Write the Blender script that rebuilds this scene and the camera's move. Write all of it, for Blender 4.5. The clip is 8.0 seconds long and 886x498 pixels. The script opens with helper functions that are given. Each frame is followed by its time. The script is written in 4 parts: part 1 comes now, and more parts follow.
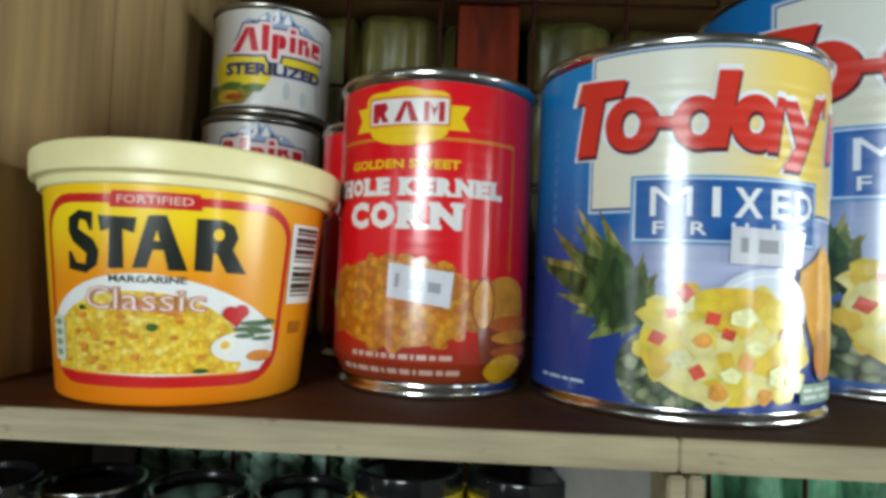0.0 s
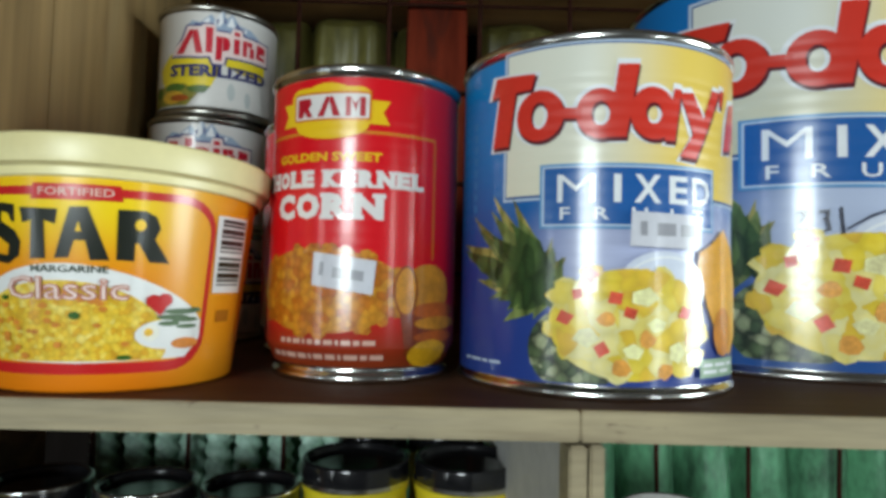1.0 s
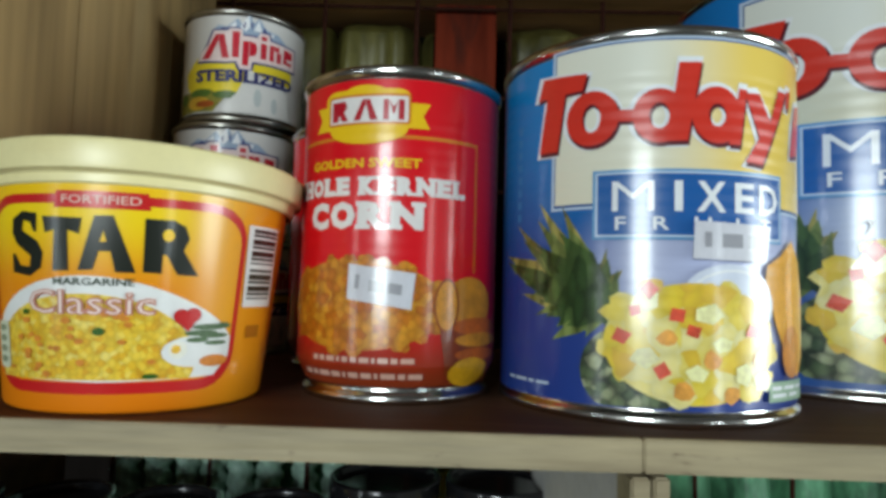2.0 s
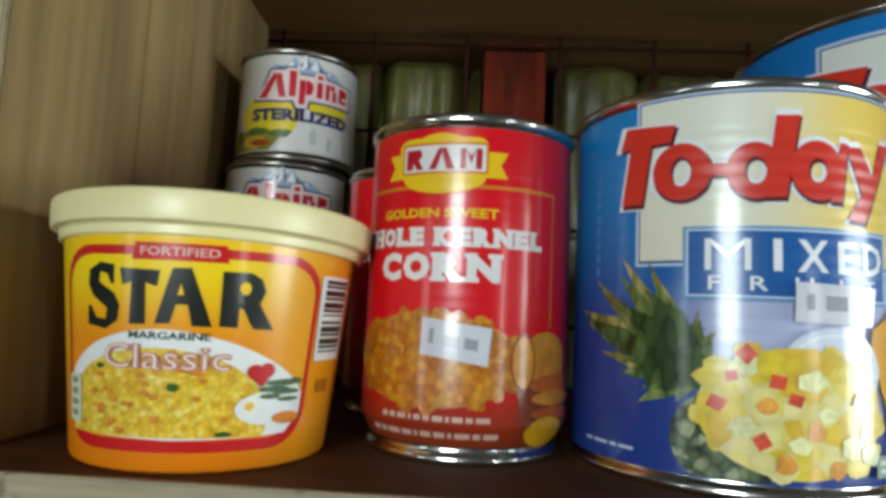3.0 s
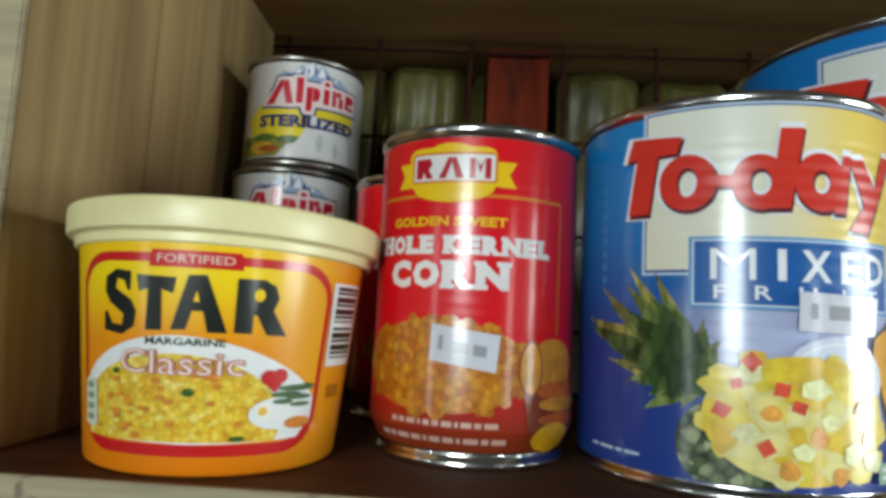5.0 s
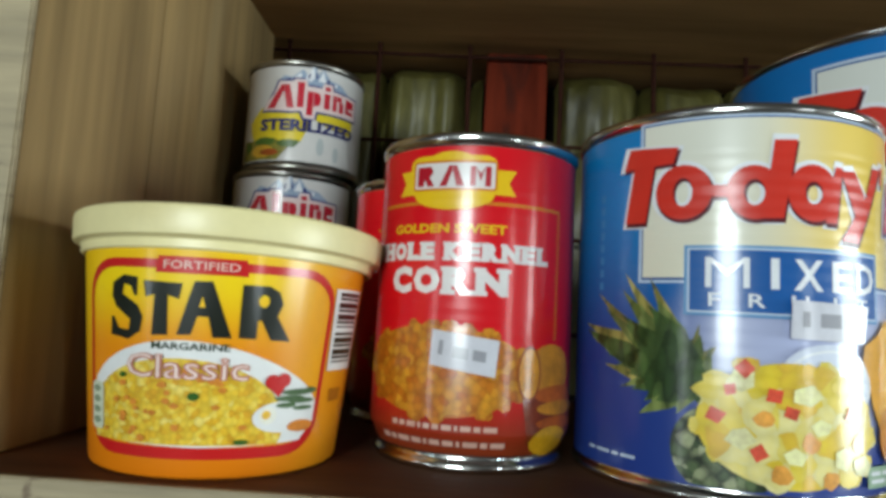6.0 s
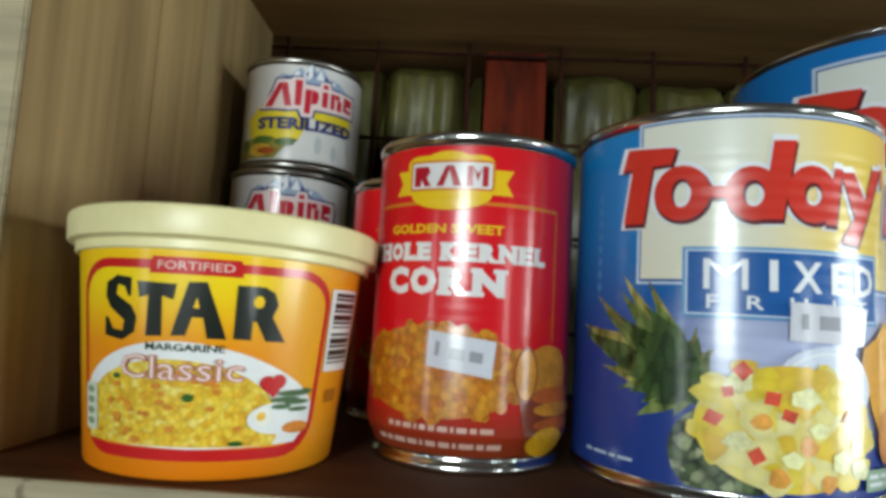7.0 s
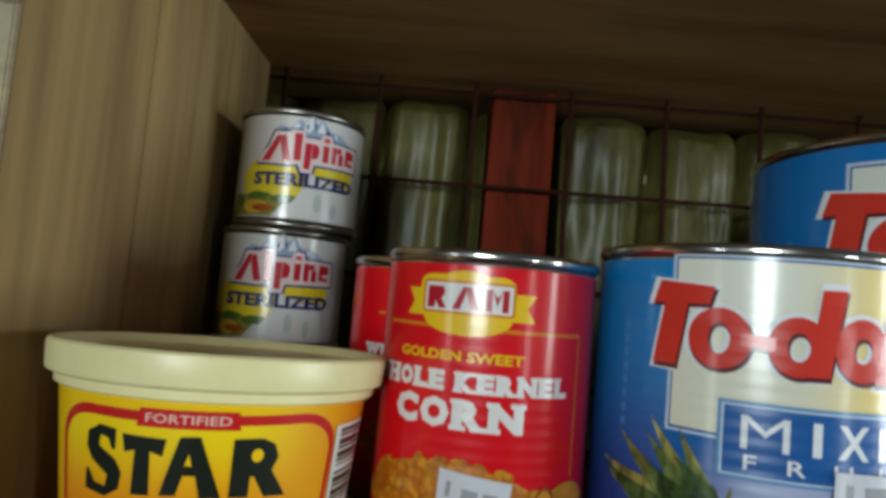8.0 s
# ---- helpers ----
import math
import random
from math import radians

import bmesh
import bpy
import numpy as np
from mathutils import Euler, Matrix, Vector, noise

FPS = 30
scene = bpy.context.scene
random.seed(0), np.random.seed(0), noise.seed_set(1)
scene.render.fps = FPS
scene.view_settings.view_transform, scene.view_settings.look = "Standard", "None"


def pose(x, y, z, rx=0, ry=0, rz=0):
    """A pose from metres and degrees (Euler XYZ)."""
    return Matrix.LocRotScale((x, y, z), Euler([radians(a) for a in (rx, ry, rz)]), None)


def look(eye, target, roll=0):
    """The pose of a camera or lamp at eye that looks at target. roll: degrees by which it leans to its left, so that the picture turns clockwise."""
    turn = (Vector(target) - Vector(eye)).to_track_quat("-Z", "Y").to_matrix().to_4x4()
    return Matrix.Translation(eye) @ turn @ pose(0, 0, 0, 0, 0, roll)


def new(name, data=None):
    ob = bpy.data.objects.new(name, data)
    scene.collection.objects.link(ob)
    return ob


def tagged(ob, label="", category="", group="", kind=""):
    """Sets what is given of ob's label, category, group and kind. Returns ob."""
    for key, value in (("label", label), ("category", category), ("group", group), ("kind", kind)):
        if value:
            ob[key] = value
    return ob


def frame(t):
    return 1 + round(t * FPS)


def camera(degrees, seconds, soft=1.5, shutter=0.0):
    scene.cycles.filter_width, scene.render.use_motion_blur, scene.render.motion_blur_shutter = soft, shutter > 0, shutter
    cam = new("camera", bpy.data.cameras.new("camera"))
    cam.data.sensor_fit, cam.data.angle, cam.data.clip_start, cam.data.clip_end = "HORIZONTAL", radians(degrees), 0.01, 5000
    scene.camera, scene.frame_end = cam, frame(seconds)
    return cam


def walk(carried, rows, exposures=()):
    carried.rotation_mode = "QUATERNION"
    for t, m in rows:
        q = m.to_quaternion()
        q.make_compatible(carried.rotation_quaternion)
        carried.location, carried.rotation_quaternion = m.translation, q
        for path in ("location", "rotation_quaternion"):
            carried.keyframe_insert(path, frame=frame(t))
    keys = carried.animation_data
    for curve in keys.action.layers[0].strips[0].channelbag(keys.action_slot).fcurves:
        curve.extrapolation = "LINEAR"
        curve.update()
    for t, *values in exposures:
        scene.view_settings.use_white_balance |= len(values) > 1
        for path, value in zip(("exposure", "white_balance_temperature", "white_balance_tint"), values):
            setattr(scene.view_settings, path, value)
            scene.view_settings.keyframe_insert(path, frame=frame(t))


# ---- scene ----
cam = camera(70.1, 8.0, soft=3.6, shutter=0.15)
PATH = [
    (0, (0.00157, 0.00470, 0.04275), (-0.0059, 1.0039, 0.0823), 2.27),
    (0.5, (0.01416, -0.00597, 0.04111), (0.0350, 0.9928, 0.0856), 1.79),
    (1, (0.02141, -0.00395, 0.03669), (0.0466, 0.9944, 0.0880), 1.34),
    (2.5, (0.00343, 0.01498, 0.04177), (-0.0169, 1.0114, 0.1238), 2.06),
    (3, (-0.00549, 0.01591, 0.04675), (-0.0405, 1.0099, 0.1508), 2.58),
    (3.5, (-0.00727, 0.01575, 0.04633), (-0.0414, 1.0094, 0.1534), 2.70),
    (4, (-0.00542, 0.01307, 0.04814), (-0.0319, 1.0058, 0.1653), 2.62),
    (4.5, (-0.00718, 0.01340, 0.04722), (-0.0409, 1.0068, 0.1564), 2.77),
    (6, (-0.01051, 0.00833, 0.04981), (-0.0367, 1.0022, 0.1574), 3.09),
    (6.5, (-0.00845, 0.00795, 0.04910), (-0.0325, 1.0025, 0.1501), 3.00),
    (7, (-0.00948, 0.00957, 0.05105), (-0.0357, 1.0039, 0.1543), 3.22),
    (7.5, (-0.00967, 0.01564, 0.04709), (-0.0363, 1.0106, 0.1435), 2.65),
    (7.6, (-0.01090, 0.01720, 0.04900), (-0.0345, 1.0115, 0.1430), 2.95),
    (7.7, (-0.01500, 0.02000, 0.06100), (-0.0320, 1.0160, 0.1360), 3.70),
    (7.8, (-0.01900, 0.02130, 0.07450), (-0.0300, 1.0180, 0.1500), 4.45),
    (7.9, (-0.02150, 0.02150, 0.08800), (-0.0270, 1.0190, 0.1630), 4.85),
    (8, (-0.02196, 0.02192, 0.09690), (-0.0254, 1.0190, 0.1725), 4.98),
]
walk(cam, [(t, look(eye, target, roll)) for t, eye, target, roll in PATH], [(0, 0.08), (1.0, 0.02), (2.5, -0.06), (4.0, -0.06), (6.0, 0.03), (7.6, 0.03), (8.0, -0.3)])

# ---- light: daylight through the openings of the wall behind the camera ----
world = bpy.data.worlds.new("sky")
scene.world = world
world.use_nodes = True
wn = world.node_tree.nodes
sky = wn.new("ShaderNodeTexSky")
sky.sky_type = 'NISHITA'
sky.sun_disc = False
sky.sun_elevation, sky.sun_rotation = radians(48), radians(150)
wn["Background"].inputs["Strength"].default_value = 0.12
world.node_tree.links.new(sky.outputs[0], wn["Background"].inputs["Color"])


def window_lamp(m, w, h, watts):
    d = bpy.data.lights.new("window_light", "AREA")
    d.shape, d.size, d.size_y, d.energy, d.color = "RECTANGLE", w, h, watts, (0.855, 0.968, 0.99)
    new("window_light", d).matrix_world = m


# rear wall openings: centre x, width, sill and head above the shelf, lamp watts
OPENINGS = [(-2.80, 0.15, -0.8, 0.45, 10), (-0.74, 0.72, -0.10, 0.68, 55), (2.15, 0.12, -0.8, 0.40, 11)]
for ox, ow, z0, z1, watts in OPENINGS:
    window_lamp(pose(ox, -2.46, (z0 + z1) / 2, 90), ow - 0.04, z1 - z0 - 0.04, watts)
# the wide window of the right-hand wall: y from, y to, sill, head
WIDE = (-1.30, -0.20, -0.50, 0.50)
window_lamp(pose(2.96, (WIDE[0] + WIDE[1]) / 2, (WIDE[2] + WIDE[3]) / 2, 90, 0, 90), 1.06, 0.96, 66)

# ---- materials ----
def mat(name, color, rough=0.5, metal=0.0, spec=0.5, coat=0.0, vary=0.12, scale=60.0, bump=0.0, bscale=200.0, bead=None, stretch=(1, 1, 1)):
    """A procedural surface: colour broken up at two scales, fine relief and, for cans, rolled beads."""
    m = bpy.data.materials.new(name)
    m.use_nodes = True
    nt = m.node_tree
    n, link = nt.nodes, nt.links.new
    b = n["Principled BSDF"]
    b.inputs["Roughness"].default_value = rough
    b.inputs["Metallic"].default_value = metal
    b.inputs["Specular IOR Level"].default_value = spec
    b.inputs["Coat Weight"].default_value = coat
    b.inputs["Coat Roughness"].default_value = 0.17
    b.inputs["Coat IOR"].default_value = 1.55
    tc = n.new("ShaderNodeTexCoord")
    mp = n.new("ShaderNodeMapping")
    mp.inputs["Scale"].default_value = stretch
    link(tc.outputs["Object"], mp.inputs["Vector"])
    fine = n.new("ShaderNodeTexNoise")
    fine.inputs["Scale"].default_value = scale * 6
    fine.inputs["Detail"].default_value = 6
    big = n.new("ShaderNodeTexNoise")
    big.inputs["Scale"].default_value = scale
    big.inputs["Detail"].default_value = 3
    link(mp.outputs[0], fine.inputs["Vector"])
    link(mp.outputs[0], big.inputs["Vector"])
    mix = n.new("ShaderNodeMix")
    mix.data_type = "FLOAT"
    mix.inputs[0].default_value = 0.4
    link(big.outputs[0], mix.inputs[2])
    link(fine.outputs[0], mix.inputs[3])
    ramp = n.new("ShaderNodeValToRGB")
    e = ramp.color_ramp.elements
    e[0].position, e[1].position = 0.3, 0.7
    e[0].color = (*[c * (1 - vary) for c in color], 1)
    e[1].color = (*[min(1, c * (1 + vary)) for c in color], 1)
    link(mix.outputs[0], ramp.inputs[0])
    link(ramp.outputs[0], b.inputs["Base Color"])
    last = None
    if bump:
        bn = n.new("ShaderNodeTexNoise")
        bn.inputs["Scale"].default_value = bscale
        bn.inputs["Detail"].default_value = 5
        link(mp.outputs[0], bn.inputs["Vector"])
        bp = n.new("ShaderNodeBump")
        bp.inputs["Strength"].default_value = bump
        bp.inputs["Distance"].default_value = 0.001
        link(bn.outputs[0], bp.inputs["Height"])
        last = bp
    if bead:
        z0, z1, pitch, depth = bead
        sep = n.new("ShaderNodeSeparateXYZ")
        link(tc.outputs["Object"], sep.inputs[0])
        mul = n.new("ShaderNodeMath"); mul.operation = "MULTIPLY"
        mul.inputs[1].default_value = 2 * math.pi / pitch
        link(sep.outputs["Z"], mul.inputs[0])
        sn = n.new("ShaderNodeMath"); sn.operation = "SINE"
        link(mul.outputs[0], sn.inputs[0])
        lo = n.new("ShaderNodeMapRange"); lo.interpolation_type = "SMOOTHSTEP"
        lo.inputs[1].default_value, lo.inputs[2].default_value = z0, z0 + 0.006
        hi = n.new("ShaderNodeMapRange"); hi.interpolation_type = "SMOOTHSTEP"
        hi.inputs[1].default_value, hi.inputs[2].default_value = z1, z1 - 0.006
        link(sep.outputs["Z"], lo.inputs[0]); link(sep.outputs["Z"], hi.inputs[0])
        a = n.new("ShaderNodeMath"); a.operation = "MULTIPLY"
        c = n.new("ShaderNodeMath"); c.operation = "MULTIPLY"
        link(lo.outputs[0], a.inputs[0]); link(hi.outputs[0], a.inputs[1])
        link(a.outputs[0], c.inputs[0]); link(sn.outputs[0], c.inputs[1])
        bb = n.new("ShaderNodeBump")
        bb.inputs["Strength"].default_value = 1.0
        bb.inputs["Distance"].default_value = depth
        link(c.outputs[0], bb.inputs["Height"])
        if last:
            link(last.outputs[0], bb.inputs["Normal"])
        last = bb
    if last:
        link(last.outputs[0], b.inputs["Normal"])
    return m


def spread(name, low, high, z0, z1, rough=0.35, coat=0.4, bead=None, spot=None, side=None):
    """A printed ground that runs from one colour at height z0 to another at z1; spot: (degrees, height, degrees wide,
    height high, colour) of a paler patch; side: (degrees from, degrees to, colour) of a change round the can."""
    m = mat(name, low, rough, spec=0.25, coat=coat + 0.25, vary=0.0, bead=bead)
    nt = m.node_tree
    n, link = nt.nodes, nt.links.new
    b = n["Principled BSDF"]
    tc = n.new("ShaderNodeTexCoord")
    sep = n.new("ShaderNodeSeparateXYZ")
    link(tc.outputs["Object"], sep.inputs[0])
    neg = n.new("ShaderNodeMath"); neg.operation = "MULTIPLY"; neg.inputs[1].default_value = -1
    link(sep.outputs["Y"], neg.inputs[0])
    ang = n.new("ShaderNodeMath"); ang.operation = "ARCTAN2"
    link(sep.outputs["X"], ang.inputs[0]); link(neg.outputs[0], ang.inputs[1])
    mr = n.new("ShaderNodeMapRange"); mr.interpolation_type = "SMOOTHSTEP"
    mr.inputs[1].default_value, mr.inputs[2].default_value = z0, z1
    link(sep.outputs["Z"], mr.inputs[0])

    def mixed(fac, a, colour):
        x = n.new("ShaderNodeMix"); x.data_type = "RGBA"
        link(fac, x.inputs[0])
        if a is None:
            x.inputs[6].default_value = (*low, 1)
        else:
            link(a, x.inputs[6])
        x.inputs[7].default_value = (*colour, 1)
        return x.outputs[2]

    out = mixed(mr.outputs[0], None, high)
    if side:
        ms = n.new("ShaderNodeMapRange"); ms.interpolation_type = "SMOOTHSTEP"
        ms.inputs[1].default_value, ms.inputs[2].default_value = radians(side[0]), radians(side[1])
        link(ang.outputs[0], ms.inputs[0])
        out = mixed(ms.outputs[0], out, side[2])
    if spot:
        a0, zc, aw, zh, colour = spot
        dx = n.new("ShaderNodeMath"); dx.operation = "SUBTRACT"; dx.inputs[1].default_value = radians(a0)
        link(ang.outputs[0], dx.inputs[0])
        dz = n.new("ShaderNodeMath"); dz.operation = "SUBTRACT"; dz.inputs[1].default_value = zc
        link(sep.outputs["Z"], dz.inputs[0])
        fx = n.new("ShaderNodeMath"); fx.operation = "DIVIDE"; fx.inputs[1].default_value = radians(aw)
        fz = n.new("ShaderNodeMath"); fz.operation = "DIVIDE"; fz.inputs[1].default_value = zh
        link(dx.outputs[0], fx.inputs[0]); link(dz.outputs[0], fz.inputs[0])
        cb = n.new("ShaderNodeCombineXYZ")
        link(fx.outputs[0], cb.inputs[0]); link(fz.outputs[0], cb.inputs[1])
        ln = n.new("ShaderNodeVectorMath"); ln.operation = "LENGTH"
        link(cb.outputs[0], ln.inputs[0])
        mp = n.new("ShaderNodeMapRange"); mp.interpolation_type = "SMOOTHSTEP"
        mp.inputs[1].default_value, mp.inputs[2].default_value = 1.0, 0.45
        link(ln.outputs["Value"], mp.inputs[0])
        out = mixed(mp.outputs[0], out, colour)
    link(out, b.inputs["Base Color"])
    return m


def picture(name, cell, stops, dark, bead=None, stretch=(1, 1, 1)):
    """A printed photograph of small pieces: rounded cells of mixed colours, darker towards their borders."""
    m = mat(name, stops[0][1], 0.34, spec=0.25, coat=0.65, vary=0.0, bead=bead)
    nt = m.node_tree
    n, link = nt.nodes, nt.links.new
    tc = n.new("ShaderNodeTexCoord")
    mp = n.new("ShaderNodeMapping")
    mp.inputs["Scale"].default_value = stretch
    link(tc.outputs["Object"], mp.inputs["Vector"])
    wob = n.new("ShaderNodeTexNoise")
    wob.inputs["Scale"].default_value = 0.6 / cell
    wob.inputs["Detail"].default_value = 3
    link(mp.outputs[0], wob.inputs["Vector"])
    sc = n.new("ShaderNodeVectorMath"); sc.operation = "SCALE"; sc.inputs["Scale"].default_value = cell * 0.9
    link(wob.outputs["Color"], sc.inputs[0])
    ad = n.new("ShaderNodeVectorMath"); ad.operation = "ADD"
    link(mp.outputs[0], ad.inputs[0]); link(sc.outputs[0], ad.inputs[1])
    vo = n.new("ShaderNodeTexVoronoi")
    vo.inputs["Scale"].default_value = 1 / cell
    link(ad.outputs[0], vo.inputs["Vector"])
    sp = n.new("ShaderNodeSeparateColor")
    link(vo.outputs["Color"], sp.inputs[0])
    grain = n.new("ShaderNodeTexNoise")
    grain.inputs["Scale"].default_value = 2.5 / cell
    grain.inputs["Detail"].default_value = 4
    link(tc.outputs["Object"], grain.inputs["Vector"])
    mixf = n.new("ShaderNodeMix"); mixf.data_type = "FLOAT"; mixf.inputs[0].default_value = 0.3
    link(sp.outputs[0], mixf.inputs[2]); link(grain.outputs[0], mixf.inputs[3])
    ramp = n.new("ShaderNodeValToRGB")
    e = ramp.color_ramp.elements
    while len(e) < len(stops):
        e.new(0.5)
    for el, (p, c) in zip(e, stops):
        el.position, el.color = p, (*c, 1)
    link(mixf.outputs[0], ramp.inputs[0])
    mr = n.new("ShaderNodeMapRange"); mr.interpolation_type = "SMOOTHSTEP"
    mr.inputs[1].default_value, mr.inputs[2].default_value = 0.25, 0.75
    mr.inputs[3].default_value, mr.inputs[4].default_value = 1.0, 1.0 - dark
    link(vo.outputs["Distance"], mr.inputs[0])
    mul = n.new("ShaderNodeVectorMath"); mul.operation = "SCALE"
    link(ramp.outputs[0], mul.inputs[0]); link(mr.outputs[0], mul.inputs["Scale"])
    link(mul.outputs[0], n["Principled BSDF"].inputs["Base Color"])
    M[name] = m
    return m


# wood, room, metal
M = {}
M["plank"] = mat("pale_varnished_wood", (0.315, 0.212, 0.088), 0.55, vary=0.45, scale=22, bump=0.3, bscale=90, stretch=(1, 1, 0.06))
M["edge"] = mat("pale_board_edge", (0.32, 0.262, 0.155), 0.6, vary=0.34, scale=45, bump=0.45, bscale=200, stretch=(0.15, 1, 1.6))
M["board"] = mat("brown_stained_board", (0.085, 0.034, 0.014), 0.65, spec=0.2, vary=0.35, scale=22, bump=0.3, bscale=120, stretch=(0.12, 1, 1))
M["underside"] = mat("raw_brown_plywood", (0.36, 0.20, 0.078), 0.7, spec=0.2, vary=0.35, scale=18, bump=0.3, bscale=120, stretch=(0.1, 1, 1))
# near-black colour stands in for shade in the gap behind the sheets
M["dark"] = mat("gap_shade_boards", (0.007, 0.005, 0.004), 0.9, spec=0.1, vary=0.4, scale=20, bump=0.3, stretch=(1, 1, .2))
# surfaces of the added room, very dark to hold down bounced light
M["plaster"] = mat("painted_plaster", (0.06, 0.053, 0.045), 0.85, vary=0.12, scale=3, bump=0.2, bscale=60)
M["concrete"] = mat("grey_cement", (0.06, 0.055, 0.05), 0.85, vary=0.2, scale=3, bump=0.3, bscale=40)
M["frame"] = mat("window_frame_wood", (0.20, 0.13, 0.08), 0.6, vary=0.2, scale=12)
M["tin"] = mat("bright_tinplate", (0.66, 0.65, 0.62), 0.2, 1.0, vary=0.1, scale=80, bump=0.06)
M["dull_tin"] = mat("dull_tinplate", (0.34, 0.33, 0.30), 0.32, 1.0, vary=0.2, scale=80, bump=0.06)
M["lid_cream"] = mat("cream_plastic", (0.74, 0.66, 0.34), 0.36, vary=0.05, bump=0.05, bscale=300)
M["redwood"] = mat("red_painted_wood", (0.125, 0.017, 0.006), 0.85, spec=0.12, vary=0.6, scale=24, bump=0.4, stretch=(1, 1, .15))
M["wire"] = mat("rusty_wire", (0.032, 0.010, 0.006), 0.85, 0.0, 0.1, vary=0.4, scale=100, bump=0.4)
M["black"] = mat("black_enamelled_lid", (0.008, 0.008, 0.009), 0.14, vary=0.3, coat=0.5)
# green plastic darkened to olive: the upper compartment's shade is in the colour
M["olive"] = mat("shaded_green_plastic_sheet", (0.088, 0.080, 0.019), 0.45, vary=0.6, scale=32, bump=0.5, bscale=120, stretch=(1, 1, 0.4))
# base colour raised to imitate daylight coming through from behind
M["mint"] = mat("backlit_green_ribbed_plastic", (0.46, 0.72, 0.55), 0.35, vary=0.5, scale=34, bump=0.8, bscale=140, stretch=(1, 1, 0.6))
M["teal"] = mat("green_plastic_net", (0.095, 0.275, 0.145), 0.4, vary=0.75, scale=30, bump=0.8, bscale=160, stretch=(1, 1, 0.5))
M["divider"] = mat("whitewashed_board", (0.50, 0.49, 0.46), 0.7, vary=0.15, scale=30, bump=0.2)
M["pickle"] = mat("dark_preserve", (0.05, 0.022, 0.012), 0.4, vary=0.4, scale=60)
M["jar_cream"] = mat("cream_spread_in_jar", (0.5, 0.46, 0.36), 0.3, vary=0.15, scale=40, coat=0.5)



def stain(m, colour, scale, low, high, stretch=(1, 1, 1)):
    """Worn or dirty patches with a shape of their own over a surface."""
    nt = m.node_tree
    n, link = nt.nodes, nt.links.new
    b = n["Principled BSDF"]
    under = b.inputs["Base Color"].links[0].from_socket
    tc = n.new("ShaderNodeTexCoord")
    mp = n.new("ShaderNodeMapping")
    mp.inputs["Scale"].default_value = stretch
    link(tc.outputs["Object"], mp.inputs["Vector"])
    no = n.new("ShaderNodeTexNoise")
    no.inputs["Scale"].default_value = scale
    no.inputs["Detail"].default_value = 7
    no.inputs["Roughness"].default_value = 0.62
    no.inputs["Distortion"].default_value = 0.6
    link(mp.outputs[0], no.inputs["Vector"])
    mr = n.new("ShaderNodeMapRange"); mr.interpolation_type = "SMOOTHSTEP"
    mr.inputs[1].default_value, mr.inputs[2].default_value = low, high
    mr.inputs[4].default_value = 0.8
    link(no.outputs[0], mr.inputs[0])
    x = n.new("ShaderNodeMix"); x.data_type = "RGBA"
    link(mr.outputs[0], x.inputs[0])
    link(under, x.inputs[6])
    x.inputs[7].default_value = (*colour, 1)
    link(x.outputs[2], b.inputs["Base Color"])


stain(M["plank"], (0.12, 0.062, 0.020), 26, 0.52, 0.78, (1, 1, 0.09))
stain(M["plank"], (0.40, 0.30, 0.15), 11, 0.56, 0.80, (1, 1, 0.12))
stain(M["edge"], (0.09, 0.05, 0.026), 85, 0.61, 0.70, (0.5, 1, 1))
stain(M["edge"], (0.17, 0.12, 0.06), 16, 0.55, 0.75, (0.4, 1, 1))
stain(M["board"], (0.20, 0.085, 0.035), 20, 0.50, 0.75, (0.15, 1, 1))
stain(M["lid_cream"], (0.62, 0.52, 0.24), 22, 0.55, 0.75)
stain(M["underside"], (0.14, 0.075, 0.028), 14, 0.50, 0.72, (0.1, 1, 1))
stain(M["redwood"], (0.05, 0.012, 0.007), 30, 0.52, 0.66, (1, 1, 0.3))

TB = (0.030, 0.108, 0.0042, 0.00008)
CB = (0.030, 0.098, 0.0040, 0.00004)
BB = (0.030, 0.140, 0.0060, 0.00011)


def ink(name, c, bead=None, vary=0.05, rough=0.34, scale=120):
    if name not in M:
        M[name] = mat(name, c, rough, spec=0.25, coat=0.65, vary=vary, scale=scale, bead=bead)
    return M[name]


def mesh_ob(name, bm, material, parent=None, label="", smooth=False):
    me = bpy.data.meshes.new(name)
    bm.to_mesh(me)
    bm.free()
    me.materials.append(material)
    if smooth:
        me.shade_smooth()
        me.set_sharp_from_angle(angle=radians(32))
    ob = new(name, me)
    if parent:
        ob.parent = parent
    if label:
        ob["label"] = label
    return ob


part = mesh_ob


def box_bm(x0, y0, z0, x1, y1, z1, bevel=0.0):
    bm = bmesh.new()
    bmesh.ops.create_cube(bm, size=1)
    for v in bm.verts:
        v.co = Vector((x0 + (v.co.x + .5) * (x1 - x0), y0 + (v.co.y + .5) * (y1 - y0), z0 + (v.co.z + .5) * (z1 - z0)))
    if bevel:
        bmesh.ops.bevel(bm, geom=bm.edges[:], offset=bevel, segments=2, affect="EDGES")
    return bm


